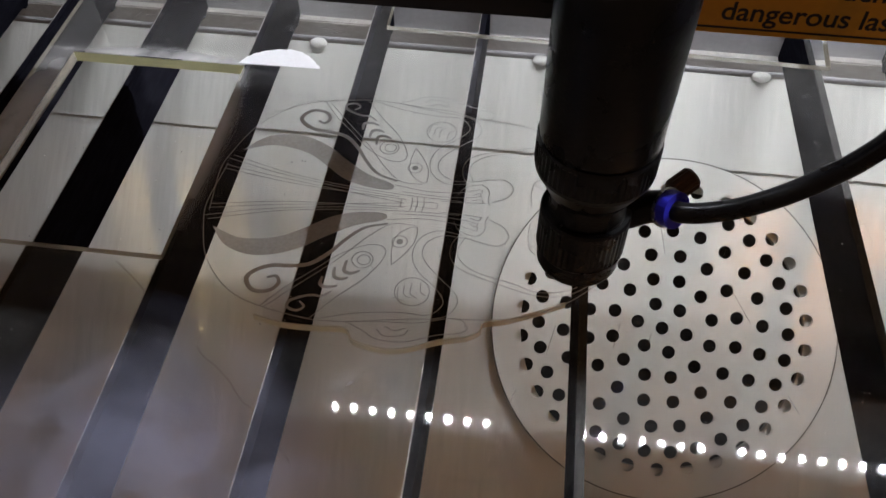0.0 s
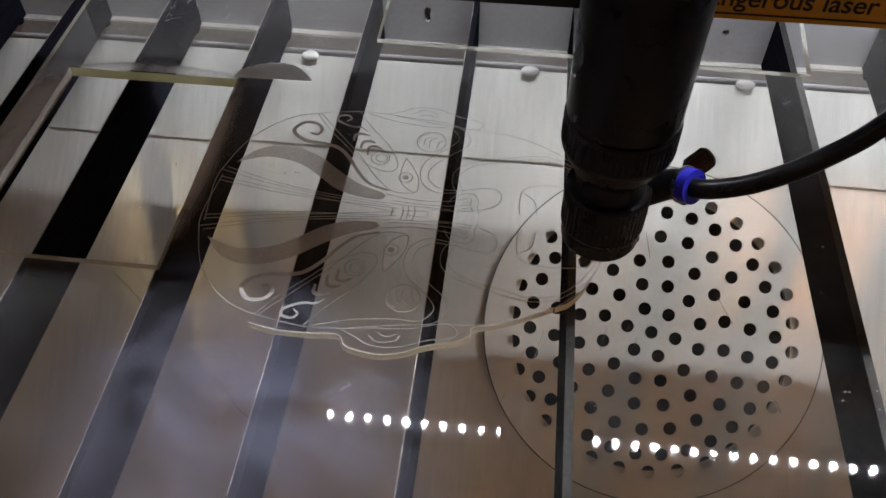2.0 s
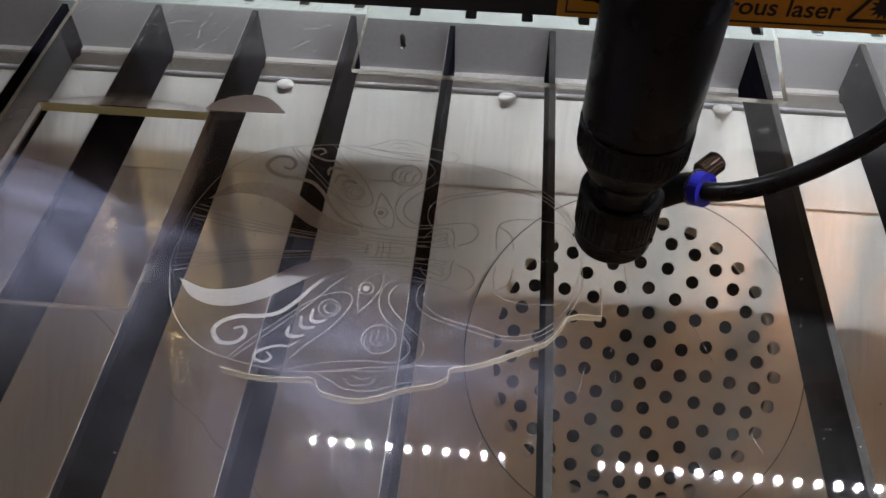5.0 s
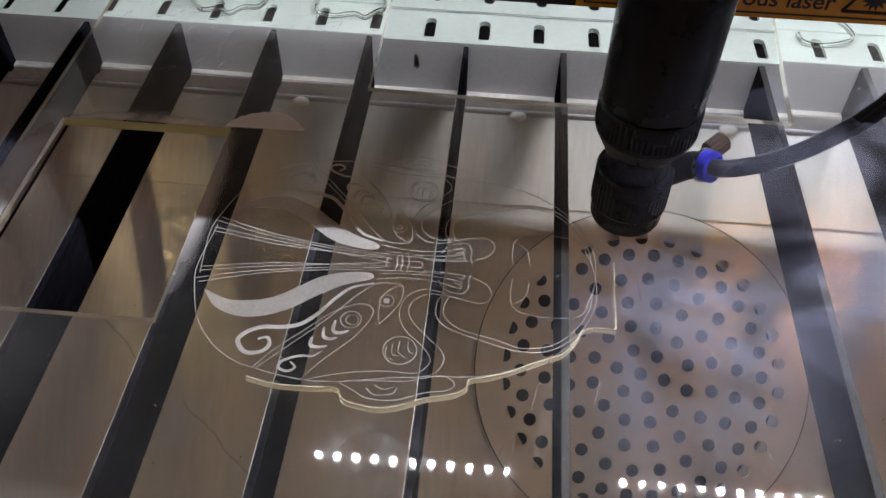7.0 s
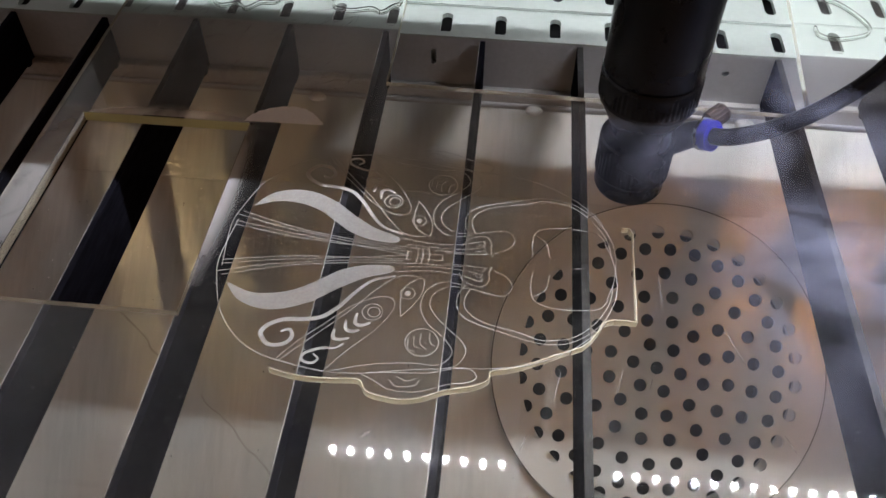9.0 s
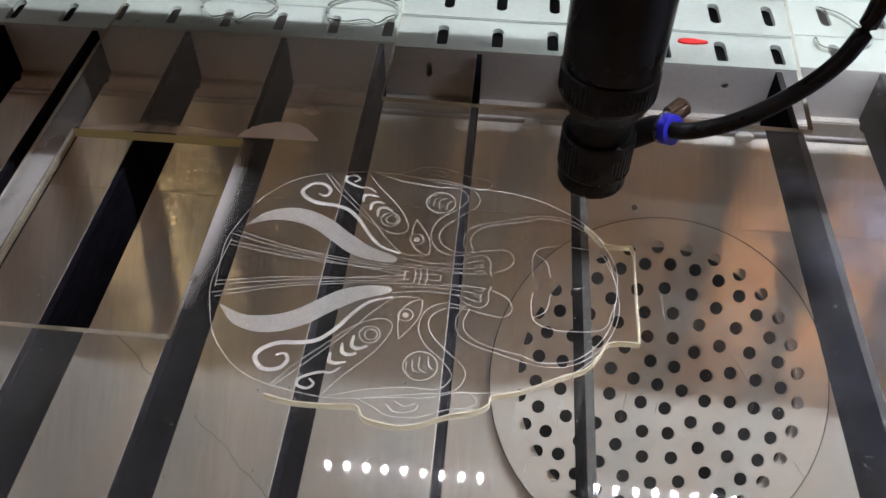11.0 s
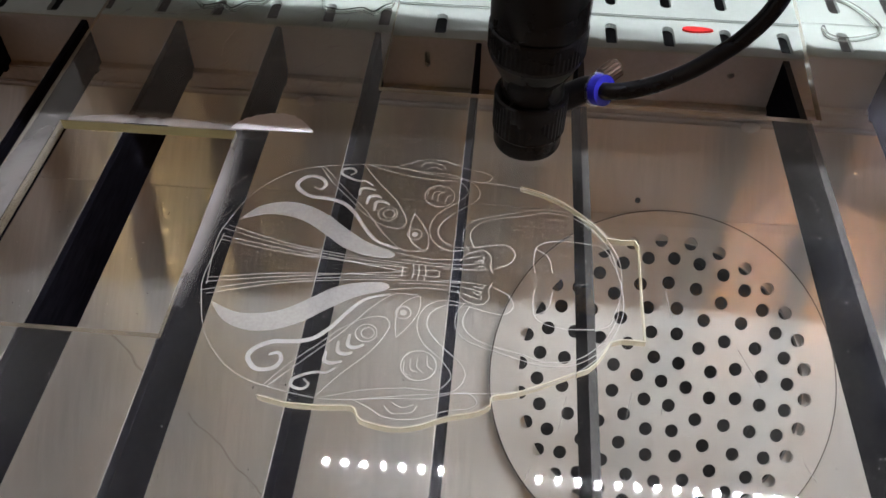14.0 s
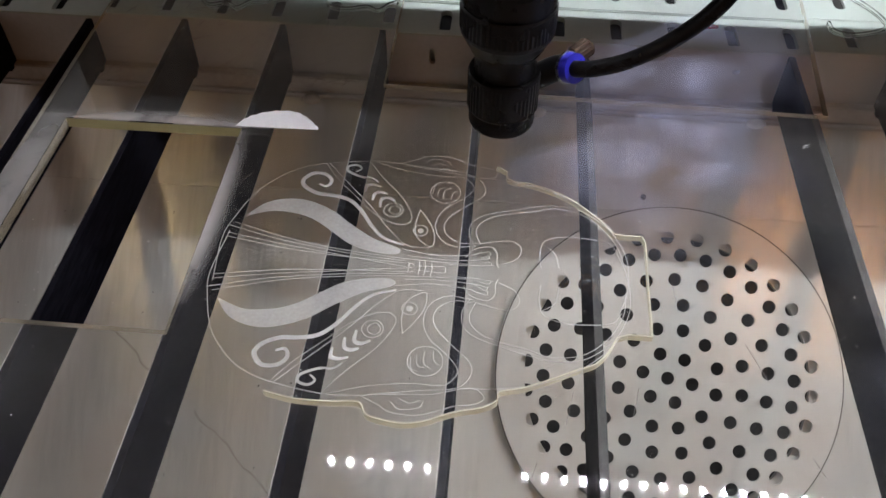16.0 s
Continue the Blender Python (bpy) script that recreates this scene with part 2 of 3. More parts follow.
# ---- mesh helpers ----
def part(name, bm, mat, parent=None, label="", smooth=False):
    """Links a bmesh, drawn in slat spacings, as one mesh object under a thing."""
    bmesh.ops.scale(bm, vec=(U, U, U), verts=bm.verts)
    bmesh.ops.recalc_face_normals(bm, faces=bm.faces)
    me = bpy.data.meshes.new(name)
    bm.to_mesh(me)
    bm.free()
    for m in (mat if isinstance(mat, (list, tuple)) else [mat]):
        me.materials.append(m)
    if smooth:
        for p in me.polygons:
            p.use_smooth = True
    ob = new(name, me)
    if parent:
        ob.parent = parent
    return tagged(ob, label)


def base(name, x=0.0, y=0.0, z=0.0, **tags):
    ob = new(name)
    ob.location = (x * U, y * U, z * U)
    ob.empty_display_size = 0.01
    return tagged(ob, **tags)


def box(x0, x1, y0, y1, z0, z1, bevel=0.0, bm=None):
    bm = bm or bmesh.new()
    r = bmesh.ops.create_cube(bm, size=1.0)
    bmesh.ops.scale(bm, vec=(x1 - x0, y1 - y0, z1 - z0), verts=r["verts"])
    bmesh.ops.translate(bm, vec=((x0 + x1) / 2, (y0 + y1) / 2, (z0 + z1) / 2), verts=r["verts"])
    if bevel:
        es = list({e for v in r["verts"] for e in v.link_edges})
        bmesh.ops.bevel(bm, geom=es, offset=bevel, segments=2, affect="EDGES")
    return bm


def lathe(profile, n=48, knurl=(), caps=True):
    """Turned body round z from (radius, height) pairs; knurl: height ranges that are ribbed."""
    bm = bmesh.new()
    rings = []
    for r, z in profile:
        ribbed = any(a <= z <= b for a, b in knurl)
        rings.append([bm.verts.new(((r - (0.005 if ribbed and i % 2 else 0)) * math.cos(2 * math.pi * i / n),
                                    (r - (0.005 if ribbed and i % 2 else 0)) * math.sin(2 * math.pi * i / n), z)) for i in range(n)])
    for a, b in zip(rings, rings[1:]):
        for i in range(n):
            bm.faces.new((a[i], a[(i + 1) % n], b[(i + 1) % n], b[i]))
    for ring in (rings[0], rings[-1]) if caps else ():
        bm.faces.new(ring)
    return bm


def lathe_along(a, b, r, n):
    """Ribbed knob from a to b."""
    a, b = Vector(a), Vector(b)
    bm = lathe([(r * 0.8, 0), (r, 0.12), (r, 0.13), (r, 0.87), (r, 0.88), (r * 0.8, 1)], n, ((0.125, 0.875),))
    turn = (b - a).to_track_quat("Z", "Y").to_matrix().to_4x4()
    bm.transform(Matrix.Translation(a) @ turn @ Matrix.Diagonal((1, 1, (b - a).length, 1)))
    return bm


def smooth_path(points, steps=6):
    """Catmull-Rom through the points."""
    p = [Vector(q if len(q) == 3 else (*q, 0)) for q in points]
    p = [2 * p[0] - p[1], *p, 2 * p[-1] - p[-2]]
    out = []
    for i in range(1, len(p) - 2):
        for s in range(steps):
            t = s / steps
            out.append(0.5 * (2 * p[i] + (p[i + 1] - p[i - 1]) * t + (2 * p[i - 1] - 5 * p[i] + 4 * p[i + 1] - p[i + 2]) * t * t
                              + (3 * p[i] - p[i - 1] - 3 * p[i + 1] + p[i + 2]) * t ** 3))
    return out + [p[-2]]


def tube(points, r, n=12, bm=None):
    bm = bm or bmesh.new()
    rings = []
    for i, q in enumerate(points):
        d = (points[min(i + 1, len(points) - 1)] - points[max(i - 1, 0)]).normalized()
        u = d.cross(Vector((0, 0, 1)) if abs(d.z) < 0.95 else Vector((0, 1, 0))).normalized()
        v = d.cross(u)
        rings.append([bm.verts.new(q + r * (math.cos(2 * math.pi * k / n) * u + math.sin(2 * math.pi * k / n) * v)) for k in range(n)])
    for a, b in zip(rings, rings[1:]):
        for k in range(n):
            bm.faces.new((a[k], a[(k + 1) % n], b[(k + 1) % n], b[k]))
    bm.faces.new(rings[0])
    bm.faces.new(rings[-1])
    return bm


def ribbon(points, half, z0, z1, bm=None, taper=False):
    """Low raised band along a path in the plane."""
    bm = bm or bmesh.new()
    left, right = [], []
    for i, q in enumerate(points):
        d = points[min(i + 1, len(points) - 1)] - points[max(i - 1, 0)]
        s = Vector((-d.y, d.x, 0)).normalized() if d.length > 1e-9 else Vector((0, 1, 0))
        h = half * (0.25 + 0.75 * math.sin(math.pi * min(1, 0.12 + 0.76 * i / max(1, len(points) - 1)))) if taper else half
        for lst, k in ((left, h), (right, -h)):
            lst.append([bm.verts.new((q.x + s.x * k, q.y + s.y * k, z)) for z in (z0, z1)])
    for i in range(len(points) - 1):
        a, b, c, d2 = left[i], left[i + 1], right[i + 1], right[i]
        bm.faces.new((a[1], b[1], c[1], d2[1]))
        bm.faces.new((a[0], d2[0], c[0], b[0]))
        bm.faces.new((a[0], b[0], b[1], a[1]))
        bm.faces.new((d2[0], d2[1], c[1], c[0]))
    for e in (0, -1):
        bm.faces.new((left[e][0], left[e][1], right[e][1], right[e][0]))
    return bm


def plate(outline, holes, z0, z1, wall_index=0):
    """Flat plate with holes, both outlines as lists of (x, y)."""
    bm = bmesh.new()
    edges = []
    for loop in (outline, *holes):
        vs = [bm.verts.new((x, y, z1)) for x, y in loop]
        edges += [bm.edges.new((vs[i], vs[(i + 1) % len(vs)])) for i in range(len(vs))]
    bmesh.ops.triangle_fill(bm, use_beauty=True, use_dissolve=False, edges=edges)
    r = bmesh.ops.extrude_face_region(bm, geom=list(bm.faces))
    bmesh.ops.translate(bm, vec=(0, 0, z0 - z1), verts=[v for v in r["geom"] if isinstance(v, bmesh.types.BMVert)])
    bmesh.ops.recalc_face_normals(bm, faces=bm.faces)
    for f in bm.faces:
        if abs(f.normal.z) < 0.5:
            # with wall_index 1, front faces take the bright edge colour, others the dim
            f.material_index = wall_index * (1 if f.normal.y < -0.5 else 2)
    return bm


def circle(x, y, r, n=16, turn=0.0):
    return [(x + r * math.cos(turn + 2 * math.pi * i / n), y + r * math.sin(turn + 2 * math.pi * i / n)) for i in range(n)]


def slot(x, y0, y1, r, n=6):
    a = [(x + r * math.cos(math.pi * i / n), y1 - r + r * math.sin(math.pi * i / n)) for i in range(n + 1)]
    b = [(x - r * math.cos(math.pi * i / n), y0 + r - r * math.sin(math.pi * i / n)) for i in range(n + 1)]
    return a + b


# ---- structure ----
TILT = math.atan(SLOPE)
SLOPE_POSE = Matrix.Translation((1.066 * U, 5.06 * U, -2.462 * U)) @ Matrix.Rotation(TILT, 4, "X")   # vent's middle; its y runs up the slope
LEN = math.sqrt(1 + SLOPE ** 2)


def build_floor():
    lower = part("floor", plate([(-13, -7.6), (11, -7.6), (11, 1.70), (-13, 1.70)], [circle(0, 0, 1.425, 64)], -0.06, 0.0), SHEET)
    lower.matrix_basis = SLOPE_POSE
    tagged(lower, "grey galvanised sheet floor sloping down under the slats", "floor", kind="structure")
    upper = part("floor_top_sheet", box(-13, 11, 1.66, 2.64, 0.004, 0.035, 0.008), SHEET)
    upper.matrix_basis = SLOPE_POSE
    tagged(upper, "upper galvanised floor sheet lapped over the lower one", "floor", kind="structure")
    # near-black duct colour stands in for the shade behind the vent holes
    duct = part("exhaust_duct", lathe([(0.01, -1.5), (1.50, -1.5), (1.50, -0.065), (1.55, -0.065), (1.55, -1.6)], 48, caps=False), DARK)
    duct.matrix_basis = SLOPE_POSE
    tagged(duct, "round exhaust duct in near-black, for the shade behind the vent holes", "duct", kind="structure")


def build_vent():
    vent = base("vent_plate", label="round perforated metal vent plate lying on the sloping floor", category="vent plate")
    vent.matrix_basis = SLOPE_POSE
    holes = []
    for r, n, o in ((0, 1, 0), (0.25, 6, 50), (0.50, 12, 15), (0.747, 16, 13.5), (0.992, 22, 7), (1.242, 30, 3), (1.416, 30, 9)):
        for i in range(n):
            a = math.radians(o + 360 * i / n)
            holes.append(circle(r * math.cos(a), r * math.sin(a), 0.067, 14))
    part("plate", plate(circle(0, 0, 1.715, 96), holes, 0.060, 0.090), PLATE, vent)
    # dark ring added round the plate; its colour is the shade line there
    part("edge", lathe([(1.716, 0.058), (1.727, 0.060), (1.727, 0.088), (1.716, 0.092)], 96, caps=False), RIM, vent, "thin dark ring that draws the plate's shaded outline")
    part("spacer_ring", lathe([(1.56, 0.004), (1.66, 0.004), (1.66, 0.059), (1.56, 0.059)], 96, caps=False), LEDGE, vent, "dark spacer ring under the plate")


def build_frame():
    y = 7.26
    holes = [slot(-1.51, -0.355, -0.168, 0.028), circle(1.516, -0.242, 0.035, 14)]
    bm = plate([(-13, -0.62), (11, -0.62), (11, -0.02), (-13, -0.02)], holes, 0.0, 0.06)
    wall = part("wall_back", bm, WALL)
    wall.matrix_basis = Matrix.Translation((0, (y + 0.06) * U, 0)) @ Matrix.Rotation(math.pi / 2, 4, "X")
    tagged(wall, "grey metal back wall of the bed frame", "wall", kind="structure")
    # pale sheet added so the wall slot looks lit from behind
    shade = part("slot_light_panel", box(-13, 11, y + 0.10, y + 0.13, -2.2, -0.03), TRAY)
    tagged(shade, "pale panel added for the light seen through the wall slot", "wall", kind="structure")
    ledge = part("ledge", box(-13, 11, y - 0.09, y + 0.055, -1.15, -0.60, 0.012), LEDGE)
    tagged(ledge, "grey metal ledge that carries the slat ends", "ledge", kind="structure")
    lip = part("ledge_lip", box(-13, 11, y - 0.125, y - 0.092, -0.815, -0.775, 0.008), WALL)
    tagged(lip, "bright folded lip of the ledge", "trim", kind="structure")


def build_tray():
    holes = []
    for row, (a, b) in enumerate(((7.32, 7.69), (8.03, 8.42), (8.76, 9.15))):
        for k in range(-14, 16):
            holes.append(slot(0.310 + 0.568 * k + 0.02 * row, a, b, 0.058))
    tray = part("tray", plate([(-7.99, 7.262), (10, 7.262), (10, 11.5), (-7.99, 11.5)], holes, -0.05, 0.0), TRAY)
    tagged(tray, "white metal apron with rows of rounded slots", "tray", kind="structure")
    for i, ry in enumerate((7.86, 8.60, 9.35)):
        rib = part("tray_rib", box(-7.99, 10, ry - 0.05, ry + 0.05, 0.0, 0.028, 0.012), TRAY)
        tagged(rib, "pressed rib across the white slotted apron", "trim", kind="structure")
    # near-black sheet added where only shade shows through the slots
    under = part("tray_shade_panel", box(-7.99, 10, 7.40, 11.5, -0.75, -0.70), DARK)
    tagged(under, "near-black panel put in for the shade seen through the apron slots", "panel", kind="structure")


def build_shell():
    for name, b, mat, words in (
            # unseen left wall, set close and pale to bounce light onto the left
            ("bounce_wall_left", (-8.3, -8.0, -4, 11.59, -9, 5.5), BOUNCE, "unseen pale side wall added to bounce light onto the left"),
            ("wall_right", (11.0, 11.3, -4, 12, -9, 10), LID, "brown inside wall of the machine"),
            ("wall_rear", (-13, 11, 11.6, 11.9, -9, 10), LID_DARK, "brown rear wall of the machine"),
            ("ceiling", (-13, 11, 5.27, 12, 7.0, 7.2), LID_DARK, "brown lid above the bed")):
        tagged(part(name, box(*b), mat), words, "wall" if name != "ceiling" else "lid", kind="structure")


# ---- slats ----
def slat_mesh():
    bm = bmesh.new()
    side = [(-3.2, -0.579), (7.10, -0.579), (7.10, -0.612), (7.20, -0.612), (7.25, -0.60), (7.25, -0.004), (-3.2, -0.004)]
    a = [bm.verts.new((-0.030, y, z)) for y, z in side]
    b = [bm.verts.new((0.030, y, z)) for y, z in side]
    bm.faces.new(a)
    bm.faces.new(b)
    for i in range(len(side)):
        bm.faces.new((a[i], a[(i + 1) % len(side)], b[(i + 1) % len(side)], b[i]))
    return bm


def build_slats():
    first = base("slat", -7.0, 0, -0.024, label="thin black metal slat standing on edge", category="slat", group="slats of the cutting table")
    part("blade", slat_mesh(), BLADE, first)
    # pale strip on the left slats only: light on the top edge as colour
    part("top_edge", box(-0.030, -0.023, -3.2, 7.25, -0.0035, -0.0005), BLADE_EDGE, first, "worn top edge, painted bright for the light it catches")
    for k in (-6, -5, -4, -3, -2, -1):
        copy_thing(first, pose(k * U, 0, -0.024 * U))
    plain = base("slat", 0.0, 0, -0.024, label="thin black metal slat with a dull grey top edge", category="slat", group="slats of the cutting table")
    part("blade", slat_mesh(), BLADE, plain)
    part("top_edge", box(-0.029, 0.029, -3.2, 7.25, -0.0035, -0.0005), BLADE_TOP, plain, "dull grey top edge")
    for k in (2, 3, 4, 5, 6, 7):
        copy_thing(plain, pose(k * U * 0.995, 0, -0.024 * U))


# ---- led strip ----
def build_led():
    strip = base("led_strip", 0, 6.03, 6.76, label="long strip of small white light diodes under the lid", category="LED strip")
    part("board", box(-3.15, 7.75, -0.12, 0.12, 0.012, 0.030), STRIP, strip)
    part("holder", box(-3.15, 7.75, -0.17, 0.17, 0.030, 0.24), STRIP, strip)
    me = None
    for i in range(37):
        x = -2.92 + 0.2865 * i
        if me is None:
            ob = part("diode", box(-0.042, 0.042, -0.048, 0.048, 0.0, 0.010), DIODE, strip)
            me = ob.data
        else:
            ob = new("diode", me)
            ob.parent = strip
        ob.location = (x * U, 0, 0)


# ---- acrylic sheet ----
def build_sheet():
    z0, z1 = -0.023, 0.073
    outline = [(-4.81, -3.5), (6.5, -3.5), (6.5, 9.6), (2.33, 9.6), (2.09, 6.24), (-1.865, 6.33), (-1.84, 9.6), (-4.81, 9.6)]
    hole = [(-4.55, 3.43), (-3.00, 3.43), (-3.00, 5.59), (-4.55, 5.585)]
    sheet = part("acrylic_sheet", plate(outline, [hole], z0, z1, 1), [ACRYLIC, ACRYLIC_EDGE_BRIGHT, ACRYLIC_EDGE_DIM])
    sheet.visible_shadow = False
    tagged(sheet, "clear acrylic sheet with a square cut-out lying on the slats", "acrylic sheet")
    bm = bmesh.new()
    arc = smooth_path([(-3.06, 5.61), (-3.0, 5.72), (-2.89, 5.80), (-2.75, 5.85), (-2.60, 5.855), (-2.48, 5.80), (-2.40, 5.72), (-2.33, 5.635)], 5)
    vs = [bm.verts.new((p.x + 0.006 * math.sin(i * 2.3), p.y + 0.006 * math.cos(i * 1.7), 0.0745)) for i, p in enumerate(arc)]
    f = bm.faces.new(vs)
    r = bmesh.ops.extrude_face_region(bm, geom=[f])
    bmesh.ops.translate(bm, vec=(0, 0, 0.003), verts=[v for v in r["geom"] if isinstance(v, bmesh.types.BMVert)])
    film = part("masking_film", bm, PAPER)
    tagged(film, "torn half-round scrap of pale masking film on the acrylic", "film scrap")


AXIS = 4.150
LINES = []


def engrave(points, half=0.0028, mirror=True):
    LINES.append((points, half, mirror))


def build_engraving():
    engrave([(-2.79, 3.9), (-2.83, 4.32), (-2.79, 4.54), (-2.69, 4.82), (-2.53, 5.03), (-2.37, 5.15), (-2.17, 5.22), (-1.82, 5.28), (-1.58, 5.27)])
    engrave([(-1.58, 5.27), (-1.45, 5.33), (-1.36, 5.38), (-1.17, 5.38), (-0.97, 5.3), (-0.83, 5.27), (-0.77, 5.22), (-0.82, 5.16), (-0.92, 5.16), (-1.11, 5.22), (-1.34, 5.24), (-1.58, 5.27)])
    engrave([(-1.37, 5.3), (-1.31, 5.35), (-1.19, 5.33), (-1.16, 5.28)])
    engrave([(-1.32, 5.27), (-1.25, 5.3), (-1.18, 5.27)])
    engrave([(-0.92, 5.16), (-0.68, 5.14), (-0.41, 5.08), (-0.14, 4.94), (0.06, 4.76), (0.14, 4.64)])
    engrave([(-2.19, 5.22), (-2.06, 5.04), (-1.89, 4.86), (-1.73, 4.69), (-1.56, 4.59), (-1.45, 4.59), (-1.42, 4.68), (-1.52, 4.88), (-1.7, 5.09), (-1.83, 5.27)])
    engrave([(-2.16, 5.22), (-1.96, 4.99), (-1.74, 4.74), (-1.57, 4.51), (-1.42, 4.37), (-1.25, 4.36)])
    engrave([(-2.77, 4.49), (-2.29, 4.35), (-1.8, 4.27), (-1.32, 4.23), (-0.94, 4.22)])
    engrave([(-2.82, 4.46), (-2.38, 4.34), (-1.84, 4.25), (-1.41, 4.21)])
    engrave([(-2.8, 4.34), (-2.27, 4.25), (-1.75, 4.21), (-1.36, 4.19)])
    engrave([(-2.8, 3.92), (-2.38, 4.0), (-1.98, 4.06), (-1.65, 4.11), (-1.36, 4.15)])
    engrave([(-1.46, 4.33), (-1.2, 4.29), (-0.96, 4.31), (-0.86, 4.345)])
    engrave([(-1.4, 4.265), (-1.12, 4.25), (-0.9, 4.265), (-0.8, 4.29)])
    engrave([(-1.09, 4.205), (-0.92, 4.21), (-0.76, 4.225)])
    engrave([(-0.86, 4.24), (-0.79, 4.255), (-0.775, 4.225)])
    engrave([(-1.36, 4.75), (-1.38, 4.62), (-1.37, 4.49), (-1.31, 4.41), (-1.23, 4.38), (-1.23, 4.52), (-1.29, 4.65), (-1.36, 4.75)])
    engrave([(-1.78, 5.27), (-1.52, 5.19), (-1.24, 5.15), (-1.06, 5.15), (-0.98, 5.09), (-0.96, 5.01), (-1.04, 4.9), (-1.16, 4.79), (-1.22, 4.67), (-1.22, 4.55), (-1.17, 4.45), (-1.06, 4.39), (-0.9, 4.41)])
    engrave([(-1.53, 5.26), (-1.2, 5.2), (-0.96, 5.16), (-0.87, 5.06), (-0.88, 4.95), (-1.01, 4.82), (-1.12, 4.7), (-1.16, 4.6), (-1.13, 4.5), (-1.02, 4.43), (-0.89, 4.44)])
    engrave([(-0.91, 4.4), (-0.96, 4.51), (-0.95, 4.64), (-0.85, 4.74), (-0.58, 4.83), (-0.34, 4.89), (-0.12, 4.86), (0.08, 4.7), (0.19, 4.5), (0.23, 4.31), (0.21, 4.06), (0.15, 3.87)])
    engrave([(-0.87, 4.43), (-0.91, 4.55), (-0.88, 4.65), (-0.76, 4.74), (-0.49, 4.81), (-0.32, 4.86), (-0.1, 4.81), (0.07, 4.65), (0.17, 4.46), (0.2, 4.28)])
    engrave([(-0.89, 4.43), (-0.74, 4.47), (-0.62, 4.48), (-0.56, 4.4), (-0.6, 4.3), (-0.71, 4.24)])
    engrave([(-0.97, 4.29), (-0.92, 4.37), (-0.8, 4.41), (-0.74, 4.35), (-0.74, 4.26), (-0.72, 4.2)])
    engrave([(-0.86, 4.34), (-0.8, 4.36), (-0.79, 4.32)])
    engrave([(-0.86, 4.29), (-0.81, 4.32), (-0.79, 4.28)])
    engrave([(-0.41, 4.23), (-0.42, 4.36), (-0.39, 4.5), (-0.25, 4.56), (-0.06, 4.56), (0.09, 4.53), (0.16, 4.44)])
    engrave([(-0.41, 4.47), (-0.31, 4.39), (-0.28, 4.24)])
    engrave([(-1.24, 4.92), (-1.23, 5.0), (-1.18, 5.02)])
    engrave([(-1.19, 4.89), (-1.19, 4.98), (-1.14, 5.02)])
    engrave([(-1.13, 4.88), (-1.12, 4.96), (-1.08, 4.99)])
    engrave([(-1.28, 4.94), (-1.27, 5.03), (-1.22, 5.05)])
    engrave([(-1.39, 4.2), (-1.38, 4.11), (-1.35, 4.12)])
    engrave([(-1.31, 4.22), (-1.3, 4.12)])
    engrave([(-1.27, 4.23), (-1.26, 4.12)])
    engrave([(-1.22, 4.23), (-1.21, 4.13)])
    engrave([(-1.31, 4.17), (-1.13, 4.18), (-1.11, 4.15)])
    engrave([(-1.45, 4.37), (-1.61, 4.43), (-1.72, 4.55), (-1.82, 4.7), (-1.93, 4.81), (-2.07, 4.85), (-2.19, 4.86), (-2.3, 4.92), (-2.34, 5.0), (-2.27, 5.09), (-2.16, 5.08), (-2.11, 5.01), (-2.14, 4.95), (-2.2, 4.97)], 0.018)
    engrave([(-1.73, 5.03), (-1.79, 5.08), (-1.86, 5.08), (-1.94, 5.11), (-2.0, 5.15), (-2.0, 5.2), (-1.93, 5.22), (-1.89, 5.18), (-1.93, 5.14)], 0.011)
    engrave([(-1.82, 4.91), (-1.82, 4.98), (-1.77, 5.0), (-1.7, 4.98)], 0.015)
    engrave([(-1.75, 4.82), (-1.74, 4.9), (-1.69, 4.92), (-1.64, 4.9)], 0.015)
    engrave([(-1.68, 4.75), (-1.68, 4.84), (-1.63, 4.86), (-1.57, 4.83)], 0.015)
    for cx, cy, r, half in ((-1.57, 4.73, 0.075, 0.0032), (-1.56, 4.73, 0.045, 0.0032), (-1.335, 4.53, 0.055, 0.0032), (-1.18, 4.965, 0.12, 0.0032)):
        engrave([(*q,) for q in circle(cx, cy, r, 16)] + [circle(cx, cy, r, 16)[0]], half)
    art = base("engraving", label="frosted mask ornament engraved into the clear acrylic", category="engraving")
    z0, z1 = 0.0735, 0.0752
    for points, half, mirror in LINES:
        for flip in ((1, -1) if mirror else (1,)):
            path = [Vector((p.x, AXIS + flip * (p.y - AXIS), 0)) for p in smooth_path(points, 5)]
            part("stroke", ribbon(path, half, z0, z1, taper=half > 0.008), ENGRAVED, art).visible_shadow = False
    top = smooth_path([(-2.72, 4.55), (-2.59, 4.71), (-2.42, 4.78), (-2.24, 4.77), (-2.04, 4.68), (-1.89, 4.56), (-1.69, 4.42), (-1.51, 4.35), (-1.46, 4.31)], 5)
    low = smooth_path([(-2.72, 4.55), (-2.61, 4.6), (-2.48, 4.64), (-2.3, 4.62), (-2.15, 4.56), (-2.0, 4.45), (-1.85, 4.34), (-1.67, 4.28), (-1.5, 4.27), (-1.46, 4.31)], 5)
    for flip in (1, -1):
        bm = bmesh.new()
        n = 40
        pick = lambda path, k: path[min(len(path) - 1, round(k * (len(path) - 1) / n))]
        rows = []
        for k in range(n + 1):
            a, b = pick(top, k), pick(low, k)
            rows.append([bm.verts.new((q.x, AXIS + flip * (q.y - AXIS), z1)) for q in (a, b)])
